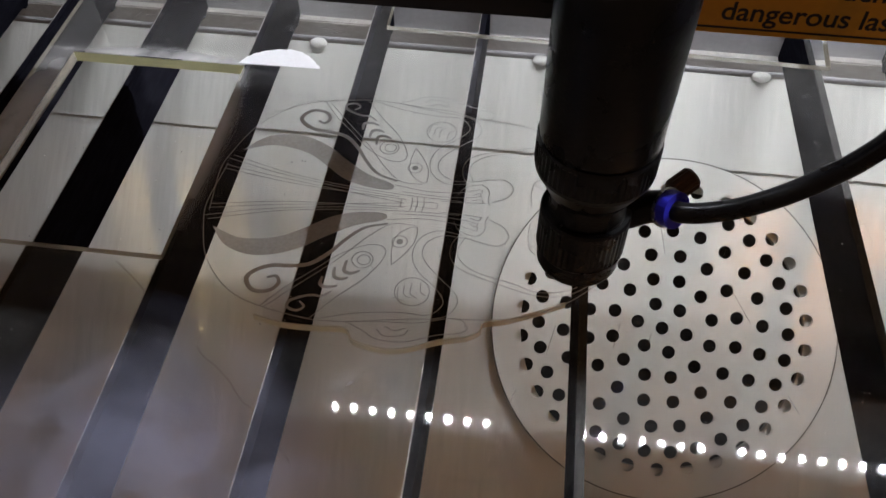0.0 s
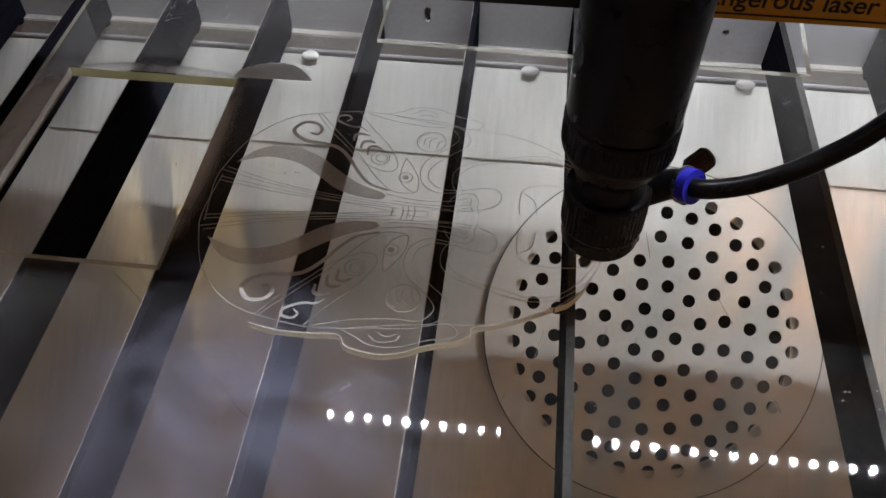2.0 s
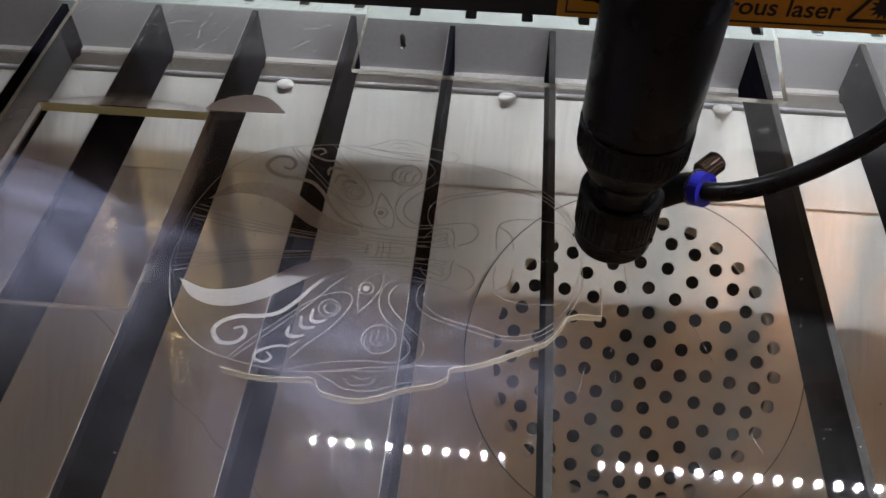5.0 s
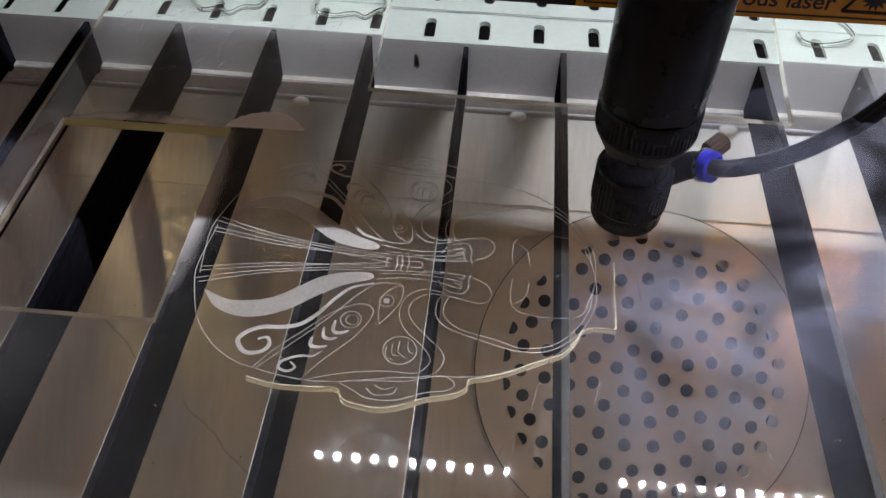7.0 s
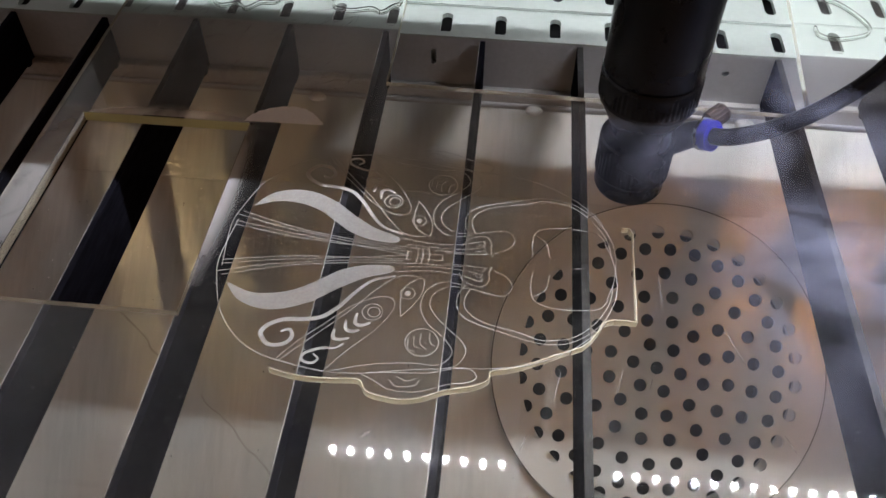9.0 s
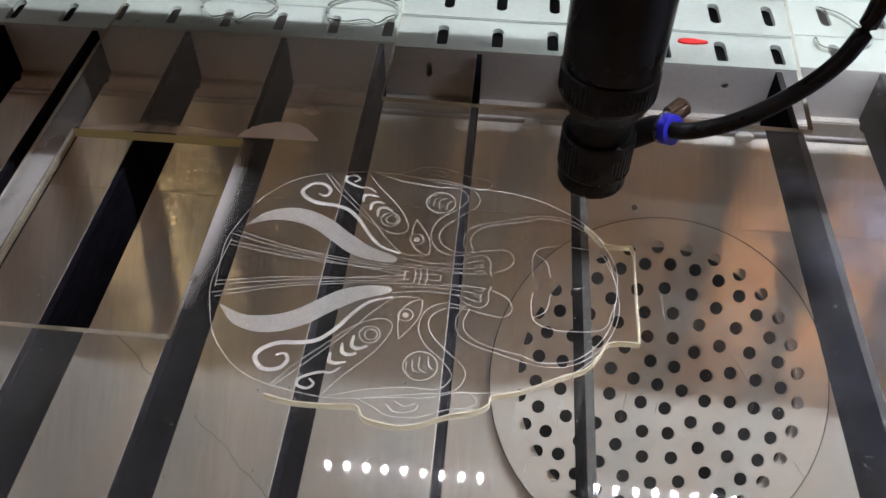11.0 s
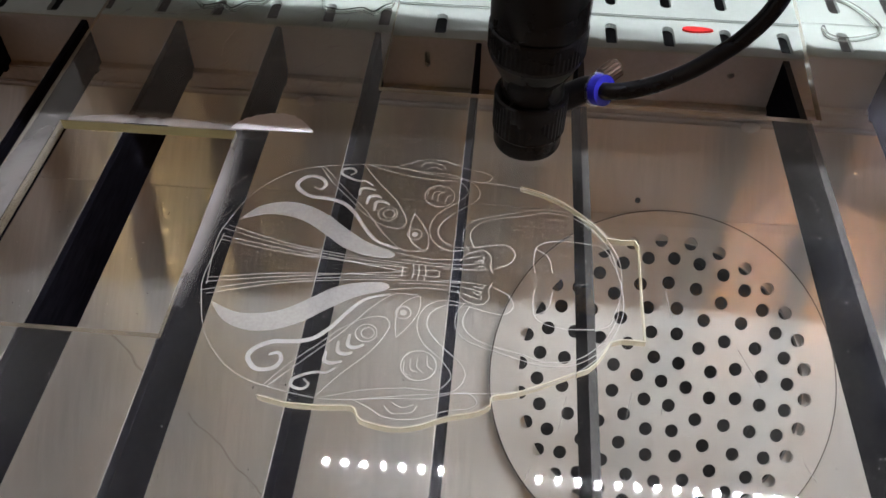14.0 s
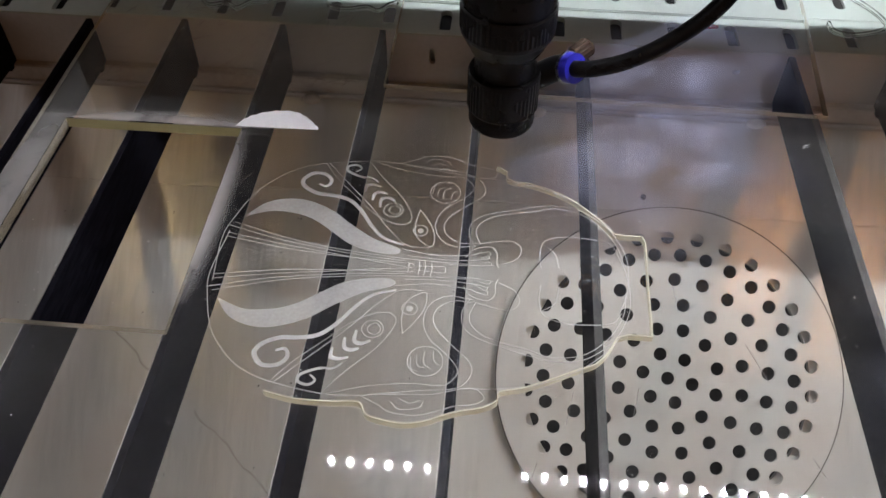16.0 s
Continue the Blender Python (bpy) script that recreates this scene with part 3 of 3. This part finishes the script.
        for a, b in zip(rows, rows[1:]):
            bm.faces.new((a[0], b[0], b[1], a[1]))
        bmesh.ops.remove_doubles(bm, verts=bm.verts, dist=1e-5)
        part("horn", bm, ENGRAVED, art).visible_shadow = False
        bm = bmesh.new()
        bm.faces.new([bm.verts.new((x, AXIS + flip * (y - AXIS), z1)) for x, y in circle(-1.335, 4.53, 0.024, 14)])
        part("pupil", bm, ENGRAVED, art).visible_shadow = False


# ---- cut line ----
CUT_BEFORE = [(-2.21, 3.01), (-2.0, 2.97), (-1.77, 2.97), (-1.58, 2.98), (-1.52, 2.90), (-1.44, 2.87), (-1.28, 2.85), (-1.14, 2.88), (-1.03, 2.93),
              (-0.93, 2.97), (-0.78, 3.01), (-0.69, 3.07), (-0.67, 3.14), (-0.53, 3.18), (-0.35, 3.26), (-0.13, 3.375)]


def head_at(t):
    for (t0, x0, y0), (t1, x1, y1) in zip(HEAD_ROWS, HEAD_ROWS[1:]):
        if t <= t1:
            k = (t - t0) / (t1 - t0)
            return Vector((x0 + k * (x1 - x0), y0 + k * (y1 - y0), 0))
    return Vector((*HEAD_ROWS[-1][1:], 0))


def build_cut():
    cut = base("cut_line", label="pale fresh laser cut round the mask", category="cut line")
    part("finished_cut", ribbon(smooth_path(CUT_BEFORE, 5), 0.005, -0.018, 0.0765), KERF, cut).visible_shadow = False
    pieces = []
    step = 0.4
    for i in range(40):
        a, b = step * i, step * (i + 1)
        path = [head_at(a + (b - a) * k / 4) for k in range(5)]
        ob = part("cut_piece", ribbon(path, 0.005, -0.018, 0.0765), KERF)
        ob.visible_shadow = False
        tagged(ob, "short pale piece of fresh laser cut", "cut line", group="growing cut")
        pieces.append((ob, b))
    return pieces


# ---- laser head ----
def build_head():
    head = base("laser_head", label="black turned laser head with an air nozzle", category="laser head")
    part("nozzle", lathe([(0.16, 0.560), (0.228, 0.562), (0.246, 0.576), (0.256, 0.60), (0.258, 0.72)], 64), BLACK, head)
    part("nozzle_tip", lathe([(0.03, 0.44), (0.055, 0.44), (0.075, 0.455), (0.145, 0.545), (0.15, 0.575)], 40), TIP, head, "dull grey cone at the outlet", smooth=True)
    part("knurled_ring", lathe([(0.262, 0.722), (0.272, 0.74), (0.272, 0.745), (0.272, 1.02), (0.272, 1.03), (0.262, 1.05)], 96, ((0.742, 1.025),)), BLACK, head)
    part("neck", lathe([(0.235, 1.051), (0.228, 1.07), (0.224, 1.16), (0.230, 1.20), (0.234, 1.215)], 64), BLACK, head, smooth=True)
    part("collar", lathe([(0.238, 1.216), (0.25, 1.225), (0.325, 1.375), (0.338, 1.40), (0.343, 1.43), (0.343, 1.435), (0.343, 1.60), (0.343, 1.61), (0.335, 1.63)], 120, ((1.432, 1.605),)), BLACK, head)
    part("lens_tube", lathe([(0.330, 1.631), (0.335, 1.66), (0.338, 2.4), (0.338, 3.55)], 64), BLACK, head, smooth=True)
    mid, way = Vector((0.495, 0.0, 1.085)), Vector((0.66, -0.64, 0.38)).normalized()
    part("air_elbow", tube(smooth_path([(0.16, 0.06, 0.90), (0.28, 0.06, 0.97), (0.38, 0.055, 1.035), tuple(mid - 0.055 * way)], 6), 0.098, 20), BLACK, head, smooth=True)
    part("lock_screw", tube([Vector((0.40, 0.07, 1.04)), Vector((0.54, 0.17, 1.085))], 0.045, 16), BRASS, head)
    part("screw_head", lathe_along((0.50, 0.155, 1.07), (0.625, 0.25, 1.125), 0.075, 36), BRASS, head, "brown knurled screw head")
    part("metal_ring", tube([mid - 0.055 * way, mid - 0.035 * way], 0.122, 28), STEEL, head)
    part("collet", tube([mid - 0.034 * way, mid, mid + 0.02 * way, mid + 0.032 * way], 0.112, 28), BLUE, head, "blue push-in collet")
    part("hose", tube(smooth_path([tuple(mid), tuple(mid + 0.07 * way), (0.66, -0.05, 1.13), (0.85, -0.04, 1.19), (1.06, -0.02, 1.30), (1.24, 0, 1.44), (1.38, 0, 1.60), (1.50, 0, 1.82),
                                   (1.58, 0.05, 2.1), (1.62, 0.15, 2.5), (1.6, 0.35, 2.9)], 6), 0.062, 16), RUBBER, head, "black air hose", smooth=True)
    part("carriage", box(-0.42, 0.42, 0.36, 0.66, 2.15, 3.54, 0.03), BLACK, head)
    part("mirror_housing", box(-0.50, 0.50, -0.40, 0.80, 3.551, 5.10, 0.06), BLACK, head)
    return head


def build_gantry():
    g = base("gantry", label="black gantry beam with a yellow warning sticker", category="gantry")
    bm = bmesh.new()
    ends = [[bm.verts.new((x, y, z)) for y, z in ((0.67, 1.85), (1.35, 1.85), (1.75, 2.20), (1.75, 2.60), (0.67, 2.60))] for x in (-7.8, 10.5)]
    for ring in ends:
        bm.faces.new(ring)
    for i in range(5):
        bm.faces.new((ends[0][i], ends[0][(i + 1) % 5], ends[1][(i + 1) % 5], ends[1][i]))
    bmesh.ops.bevel(bm, geom=list(bm.edges), offset=0.012, segments=2, affect="EDGES")
    part("beam", bm, BEAM, g)
    sticker = part("sticker", box(-0.15, 2.29, 0.660, 0.667, 1.862, 2.40), YELLOW, g, "orange-yellow warning sticker")
    border = bmesh.new()
    for b in ((-0.10, 2.24, 0.6565, 0.6595, 1.894, 1.906), (-0.10, 2.24, 0.6565, 0.6595, 2.355, 2.367), (-0.10, -0.088, 0.6565, 0.6595, 1.906, 2.355), (2.228, 2.24, 0.6565, 0.6595, 1.906, 2.355)):
        box(*b, bm=border)
    part("border", border, INK, sticker)
    for words, x, z in (("dangerous laser", 0.485, 1.952), ("uching", 1.08, 2.125)):
        c = bpy.data.curves.new("lettering", "FONT")
        c.body = words
        c.size = 0.166 * U
        c.offset = 0.0022 * U
        c.extrude = 0.0005 * U
        tmp = bpy.data.objects.new("lettering", c)
        me = bpy.data.meshes.new_from_object(tmp)
        bpy.data.objects.remove(tmp)
        me.materials.append(INK)
        ob = new("lettering", me)
        ob.parent = sticker
        ob.matrix_basis = Matrix.Translation((x * U, 0.6585 * U, z * U)) @ Matrix.Rotation(math.pi / 2, 4, "X")
    tri = bmesh.new()
    pts = [Vector((1.60, 0.658, 1.95)), Vector((1.98, 0.658, 1.95)), Vector((1.79, 0.658, 2.27)), Vector((1.60, 0.658, 1.95))]
    for a, b in zip(pts, pts[1:]):
        tube([a, b], 0.012, 6, tri)
    part("triangle", tri, INK, sticker)
    star = bmesh.new()
    tips = [(1.79 + (0.095 if i % 2 else 0.055) * math.cos(i * math.pi / 12), 2.052 + (0.095 if i % 2 else 0.055) * math.sin(i * math.pi / 12)) for i in range(24)]
    star.faces.new([star.verts.new((x, 0.6575, z)) for x, z in tips])
    part("sunburst", star, INK, sticker)
    ring = bmesh.new()
    loop = [Vector((0.16 + 0.15 * math.cos(i * math.pi / 12), 0.658, 2.12 + 0.15 * math.sin(i * math.pi / 12))) for i in range(25)]
    tube(loop, 0.014, 6, ring)
    part("round_symbol", ring, INK, sticker)
    return g


# back edge of the unseen blocker, timed to the shadow's far edge
BLOCKER_ROWS = [(0, 5.60), (0.5, 5.70), (2, 5.92), (3, 5.95), (3.5, 6.02), (4, 6.14), (5, 6.27), (7.5, 6.72), (8.2, 6.84), (9, 6.86), (12, 6.90), (16, 6.95)]


def build_blocker():
    """Unseen blocker lying on the beam, added to shade the left; its back edge is at y = 0."""
    chain = base("shadow_blocker", label="flat black unseen blocker on the gantry beam, added to shade the left side", category="cable chain")
    ob = None
    for i in range(28):
        if ob is None:
            first = ob = part("link", box(-0.148, 0.148, -0.78, 0.0, 2.604, 2.97, 0.02), BEAM, chain)
        else:
            ob = new("link", first.data)
            ob.parent = chain
        ob.location = ((0.60 - 0.298 * i) * U, 0, 0)
    part("liner", box(-7.6, 0.74, -0.76, -0.02, 2.63, 2.74), BEAM, chain)
    return chain


# ---- small things ----
def build_small():
    for x, y in ((-0.408, 7.10), (1.828, 7.12), (-2.755, 7.10)):
        bm = bmesh.new()
        bmesh.ops.create_icosphere(bm, subdivisions=3, radius=0.075)
        for v in bm.verts:
            v.co *= 1 + 0.18 * noise.noise(v.co * 14 + Vector((x, y, 0)))
        bmesh.ops.scale(bm, vec=(1.25, 0.8, 0.6), verts=bm.verts)
        bmesh.ops.translate(bm, vec=(x, y - 0.02, -0.80), verts=bm.verts)
        tagged(part("sealant_blob", bm, GLUE, smooth=True), "white blob of sealant at the top of the floor", "sealant", group="sealant blobs")
    bm = bmesh.new()
    bm.faces.new([bm.verts.new((1.175 + 0.155 * math.cos(a) , 7.64 + 0.042 * math.sin(a) * (1 - 0.3 * math.cos(a)), 0.004)) for a in [2 * math.pi * i / 24 for i in range(24)]])
    r = bmesh.ops.extrude_face_region(bm, geom=list(bm.faces))
    bmesh.ops.translate(bm, vec=(0, 0, 0.02), verts=[v for v in r["geom"] if isinstance(v, bmesh.types.BMVert)])
    tagged(part("red_chip", bm, RED), "small red plastic leaf-shaped chip on the white apron", "plastic chip")
    for path in (((-3.95, 7.62), (-3.80, 7.45), (-3.62, 7.50), (-3.5, 7.42), (-3.38, 7.55), (-3.22, 7.58), (-3.20, 7.80), (-3.6, 7.95), (-3.95, 7.80), (-3.95, 7.62)),
                 ((-2.62, 7.66), (-2.58, 7.54), (-2.40, 7.50), (-2.2, 7.56), (-2.08, 7.50), (-1.98, 7.62), (-1.90, 7.70), (-1.95, 7.9), (-2.3, 8.0), (-2.6, 7.85), (-2.62, 7.66)),
                 ((2.40, 7.72), (2.42, 7.58), (2.55, 7.52), (2.74, 7.56), (2.93, 7.66), (2.96, 7.80), (2.88, 8.0), (2.74, 8.2), (2.55, 8.3))):
        tagged(part("acrylic_scrap", ribbon(smooth_path(path, 5), 0.012, 0.03, 0.10), SCRAP), "thin wavy offcut of clear acrylic on the apron", "acrylic offcut", group="acrylic offcuts")
    # near-black disc stands in for the shade inside a small hole
    tiny = part("screw_hole", lathe([(0.001, 0.0005), (0.028, 0.001), (0.03, 0.004), (0.024, 0.006)], 16), DARK)
    tiny.matrix_basis = SLOPE_POSE @ Matrix.Translation((-0.33 * U, 1.815 * U, 0.036 * U))
    tagged(tiny, "small near-black disc drawn as a hole in the floor sheet", "screw")


def on_slope(x, y):
    """Place in the floor's own plane under the plan's (x, y)."""
    return (x - 1.066, (y - 5.06) * LEN)


def build_marks():
    for path in (((-4.72, 5.14), (-4.45, 4.97), (-4.28, 4.82), (-4.12, 4.76), (-3.98, 4.66)), ((-3.74, 4.50), (-3.62, 4.40), (-3.42, 4.30), (-3.20, 4.10), (-2.95, 3.94), (-2.60, 3.62))):
        pts = [Vector((p.x + 0.02 * noise.noise(p * 9), p.y + 0.02 * noise.noise(p * 9 + Vector((5, 0, 0))), 0)) for p in smooth_path([on_slope(*q) for q in path], 8)]
        ob = part("floor_crack", ribbon(pts, 0.010, 0.0005, 0.004), LEDGE)
        ob.matrix_basis = SLOPE_POSE
        tagged(ob, "thin dark crack line running over the floor sheet", "crack", group="cracks in the floor")


def build_room_lamp():
    tagged(part("room_ceiling", box(-60, 60, -60, 60, 38, 38.5), LID), "brown ceiling of the room", "ceiling", kind="structure")
    for x, y, w, h, mat, words in ((11.7, -7.9, 0.9, 1.9, WARM, "warm orange room lamp above the machine"),
                                   (-13.9, -9.4, 0.45, 4.2, PALE_WARM, "long yellowish room lamp above the machine")):
        lamp = base("ceiling_lamp", x, y, 20.0, label=words, category="lamp", group="room lamps")
        part("shade", box(-w - 0.2, w + 0.2, -h - 0.2, h + 0.2, 0.05, 0.5, 0.1), LID, lamp)
        part("rod", box(-0.1, 0.1, -0.1, 0.1, 0.5, 18.0), LID, lamp)
        part("light_panel", box(-w, w, -h, h, 0.0, 0.045), mat, lamp)


def sheet_patch(w, h, z=0.0, wave=0.0, n=14, dx=0.0, dy=0.0):
    """Thin, slightly waved sheet of the given half sizes."""
    bm = bmesh.new()
    grid = [[bm.verts.new((dx + w * (2 * i / n - 1), dy + h * (2 * j / n - 1), z + wave * noise.noise(Vector((1.3 * i / n, 1.7 * j / n, z * 9))))) for i in range(n + 1)] for j in range(n + 1)]
    for j in range(n):
        for i in range(n):
            bm.faces.new((grid[j][i], grid[j][i + 1], grid[j + 1][i + 1], grid[j + 1][i]))
    return bm


def build_haze():
    for name, mat, x, y, w, h, dx, dy, words in (
            ("smudge", SMUDGE, -1.30, 2.52, 0.52, 0.34, 0, 0, "greasy whitish smudge on the acrylic"),
            ("residue_sheen", DUST_SHEEN_SIDE, -2.995, 4.62, 0.11, 0.95, 0.11, 0.0, "whitish dust and edge sheen painted beside the cut-out"),
            ("residue_sheen", DUST_SHEEN_LEFT, -4.62, 4.60, 0.125, 1.25, -0.06, -0.2, "whitish dust and edge sheen painted beside the cut-out"),
            ("residue_sheen", RESIDUE_FAR, -3.75, 5.60, 1.05, 0.10, 0, 0.10, "whitish engraving dust along the cut-out")):
        ob = part(name, sheet_patch(w, h, dx=dx, dy=dy), mat)
        ob.location = (x * U, y * U, 0.0762 * U)
        ob.visible_shadow = False
        tagged(ob, words, "dust film")


def build_scratches():
    marks = base("scratches", label="fine white scratches in the clear acrylic", category="scratches")
    for path in (
            ((-0.24, 2.94), (-0.19, 3.18)),
            ((0.19, 3.04), (0.24, 3.25)),
            ((0.42, 3.10), (0.44, 3.19)),
            ((0.99, 3.67), (1.10, 3.37)),
            ((1.28, 2.83), (1.33, 2.71)),
            ((1.78, 5.80), (1.85, 5.84)),
            ((1.78, 5.78), (1.86, 5.81)),
            ((-0.42, 2.65), (-0.45, 2.55)),
            ((0.54, 4.17), (0.56, 3.90)),
            ((-0.11, 4.14), (-0.02, 4.16)),
            ((-2.94, 4.80), (-2.77, 5.05)),
            ((-2.92, 4.63), (-2.80, 4.83)),
            ((-2.90, 4.49), (-2.80, 4.64)),
            ((-2.86, 6.78), (-2.80, 6.88))):
        part("scratch", ribbon(smooth_path(path, 4) if len(path) > 2 else [Vector((*p, 0)) for p in path], 0.0022, 0.0736, 0.0748), SCRATCH, marks).visible_shadow = False
    rnd = random.Random(4)
    bm = bmesh.new()
    for i in range(260):
        x, y = rnd.uniform(-4.7, -2.2), rnd.uniform(6.05, 7.5)
        a, w = rnd.gauss(0.9, 0.7), rnd.uniform(0.03, 0.16)
        ribbon([Vector((x, y, 0)), Vector((x + w * 0.5 * math.cos(a), y + w * 0.5 * math.sin(a) + 0.006, 0)), Vector((x + w * math.cos(a), y + w * math.sin(a), 0))], rnd.uniform(0.0008, 0.0022), 0.0736, 0.0746, bm)
    ob = part("scuffing", bm, SCRATCH, marks)
    ob.visible_shadow = False
    tagged(ob, kind="stuff")


def crumb(bm, x, y, z, r, rnd):
    vs = [bm.verts.new((x + r * rnd.uniform(-1, 1), y + r * rnd.uniform(-1, 1), z + k)) for k in (0, 0, 0, r * 0.9)]
    for a, b, c in ((0, 1, 2), (0, 1, 3), (1, 2, 3), (0, 2, 3)):
        bm.faces.new((vs[a], vs[b], vs[c]))


def build_crumbs():
    rnd = random.Random(9)
    for name, n, mat, words in (("debris", 420, GLUE, "pale crumbs of cut plastic scattered on the floor"), ("soot", 160, DARK, "dark crumbs of soot scattered on the floor")):
        bm = bmesh.new()
        for i in range(n):
            x, y = rnd.uniform(-7, 4.5), rnd.uniform(-1.6, 1.6)
            if math.hypot(x, y) < 1.75:
                continue
            crumb(bm, x, y, 0.001, rnd.choice((0.008, 0.010, 0.014)), rnd)
        ob = part(name, bm, mat)
        ob.matrix_basis = SLOPE_POSE
        tagged(ob, words, "debris", kind="stuff")
    bm = bmesh.new()
    for i in range(420):
        x, y = rnd.uniform(-4.7, 4.0), rnd.uniform(1.4, 7.0)
        if -4.6 < x < -2.95 and 3.4 < y < 5.65 or x > -1.9 and y > 6.2 and x < 2.3:
            continue
        crumb(bm, x, y, 0.0735, rnd.choice((0.0035, 0.005, 0.007)), rnd)
    ob = part("dust_specks", bm, GLUE)
    ob.visible_shadow = False
    tagged(ob, "white specks of dust lying on the clear acrylic", "dust", kind="stuff")


def build_smoke():
    made = []
    for i, rows in enumerate((
            [(0, -6.2, 1.5, 0.45), (2, -6.4, 1.4, 0.5), (3.4, -6.6, 1.4, 0.5), (4.2, -5.0, 2.2, 0.5), (5, -3.4, 3.4, 0.55), (7, -5.2, 4.0, 0.7), (9, -9, 5, 1.0), (16, -12, 6, 1.2)],
            [(0, -2.4, 1.5, 0.3), (3, -1.8, 2.2, 0.4), (5, -1.2, 2.6, 0.5), (7.3, 1.2, 3.3, 0.5), (9, 1.7, 3.6, 0.6), (11.5, 2.8, 4.2, 0.6), (16, 3.4, 4.6, 0.7)],
            [(0, 4.8, 2.6, 0.5), (5, 4.4, 3.0, 0.5), (7.3, 2.4, 3.6, 0.6), (9, 2.8, 3.3, 0.6), (12.5, 3.2, 3.2, 0.6), (16, 2.9, 3.0, 0.7)],
            [(0, 5.6, 5.6, 0.6), (7.3, 4.2, 5.4, 0.8), (11.5, 3.6, 5.0, 0.8), (14.5, 3.0, 5.2, 0.9), (15.2, 1.6, 5.5, 0.6), (16, 0.4, 5.2, 0.5)],
            [(0, 7.5, 6.8, 1.2), (5, 5.2, 6.0, 1.4), (7.3, 1.5, 4.0, 1.5), (9.2, 1.1, 4.2, 1.5), (11.3, 4.6, 5.6, 1.5), (16, 7.5, 6.5, 1.5)])):
        puff = base("smoke_wisp", label="thin bluish wisp of laser smoke drifting over the sheet", category="smoke", group="smoke")
        for k in range(3 if i < 4 else 1):
            ob = part("veil", sheet_patch(1.5, 1.2, 0.0, 0.35), SMOKE, puff)
            ob.matrix_basis = pose(0.25 * (k - 1) * U, 0.2 * (k % 2) * U, 0.16 * k * U, 12 * (k - 1) + 14, 7 * k, 50 * k + 37 * i)
            ob.visible_shadow = False
        made.append((puff, rows))
    return made


build_floor()
build_vent()
build_marks()
build_room_lamp()
build_frame()
build_tray()
build_shell()
build_slats()
build_led()
build_sheet()
build_engraving()
CUT_PIECES = build_cut()
HEAD = build_head()
GANTRY = build_gantry()
BLOCKER = build_blocker()
build_small()
build_haze()
build_scratches()
build_crumbs()
SMOKE_PUFFS = build_smoke()


# ---- movement ----
def motions():
    walk(HEAD, [(t, pose(x * U, y * U, 0)) for t, x, y in HEAD_ROWS])
    walk(BLOCKER, [(t, pose(0, y * U, 0)) for t, y in BLOCKER_ROWS])
    walk(GANTRY, [(t, pose(0, y * U, 0)) for t, x, y in HEAD_ROWS])
    for puff, rows in SMOKE_PUFFS:
        walk(puff, [(t, pose(x * U, y * U, z * U, 0, 0, 4 * t)) for t, x, y, z in rows])
    # each piece of the cut waits inside the head until the laser has burnt it
    for ob, end in CUT_PIECES:
        x, y = head_at(end)[:2]
        before = [t for t, *_ in HEAD_ROWS if t < end - 0.25] + [end - 0.12]
        held = [(t, pose((head_at(t).x - x) * U, (head_at(t).y - y) * U, 2.6 * U)) for t in before]
        walk(ob, held + [(end, pose(0, 0, 0)), (16.1, pose(0, 0, 0))])


motions()
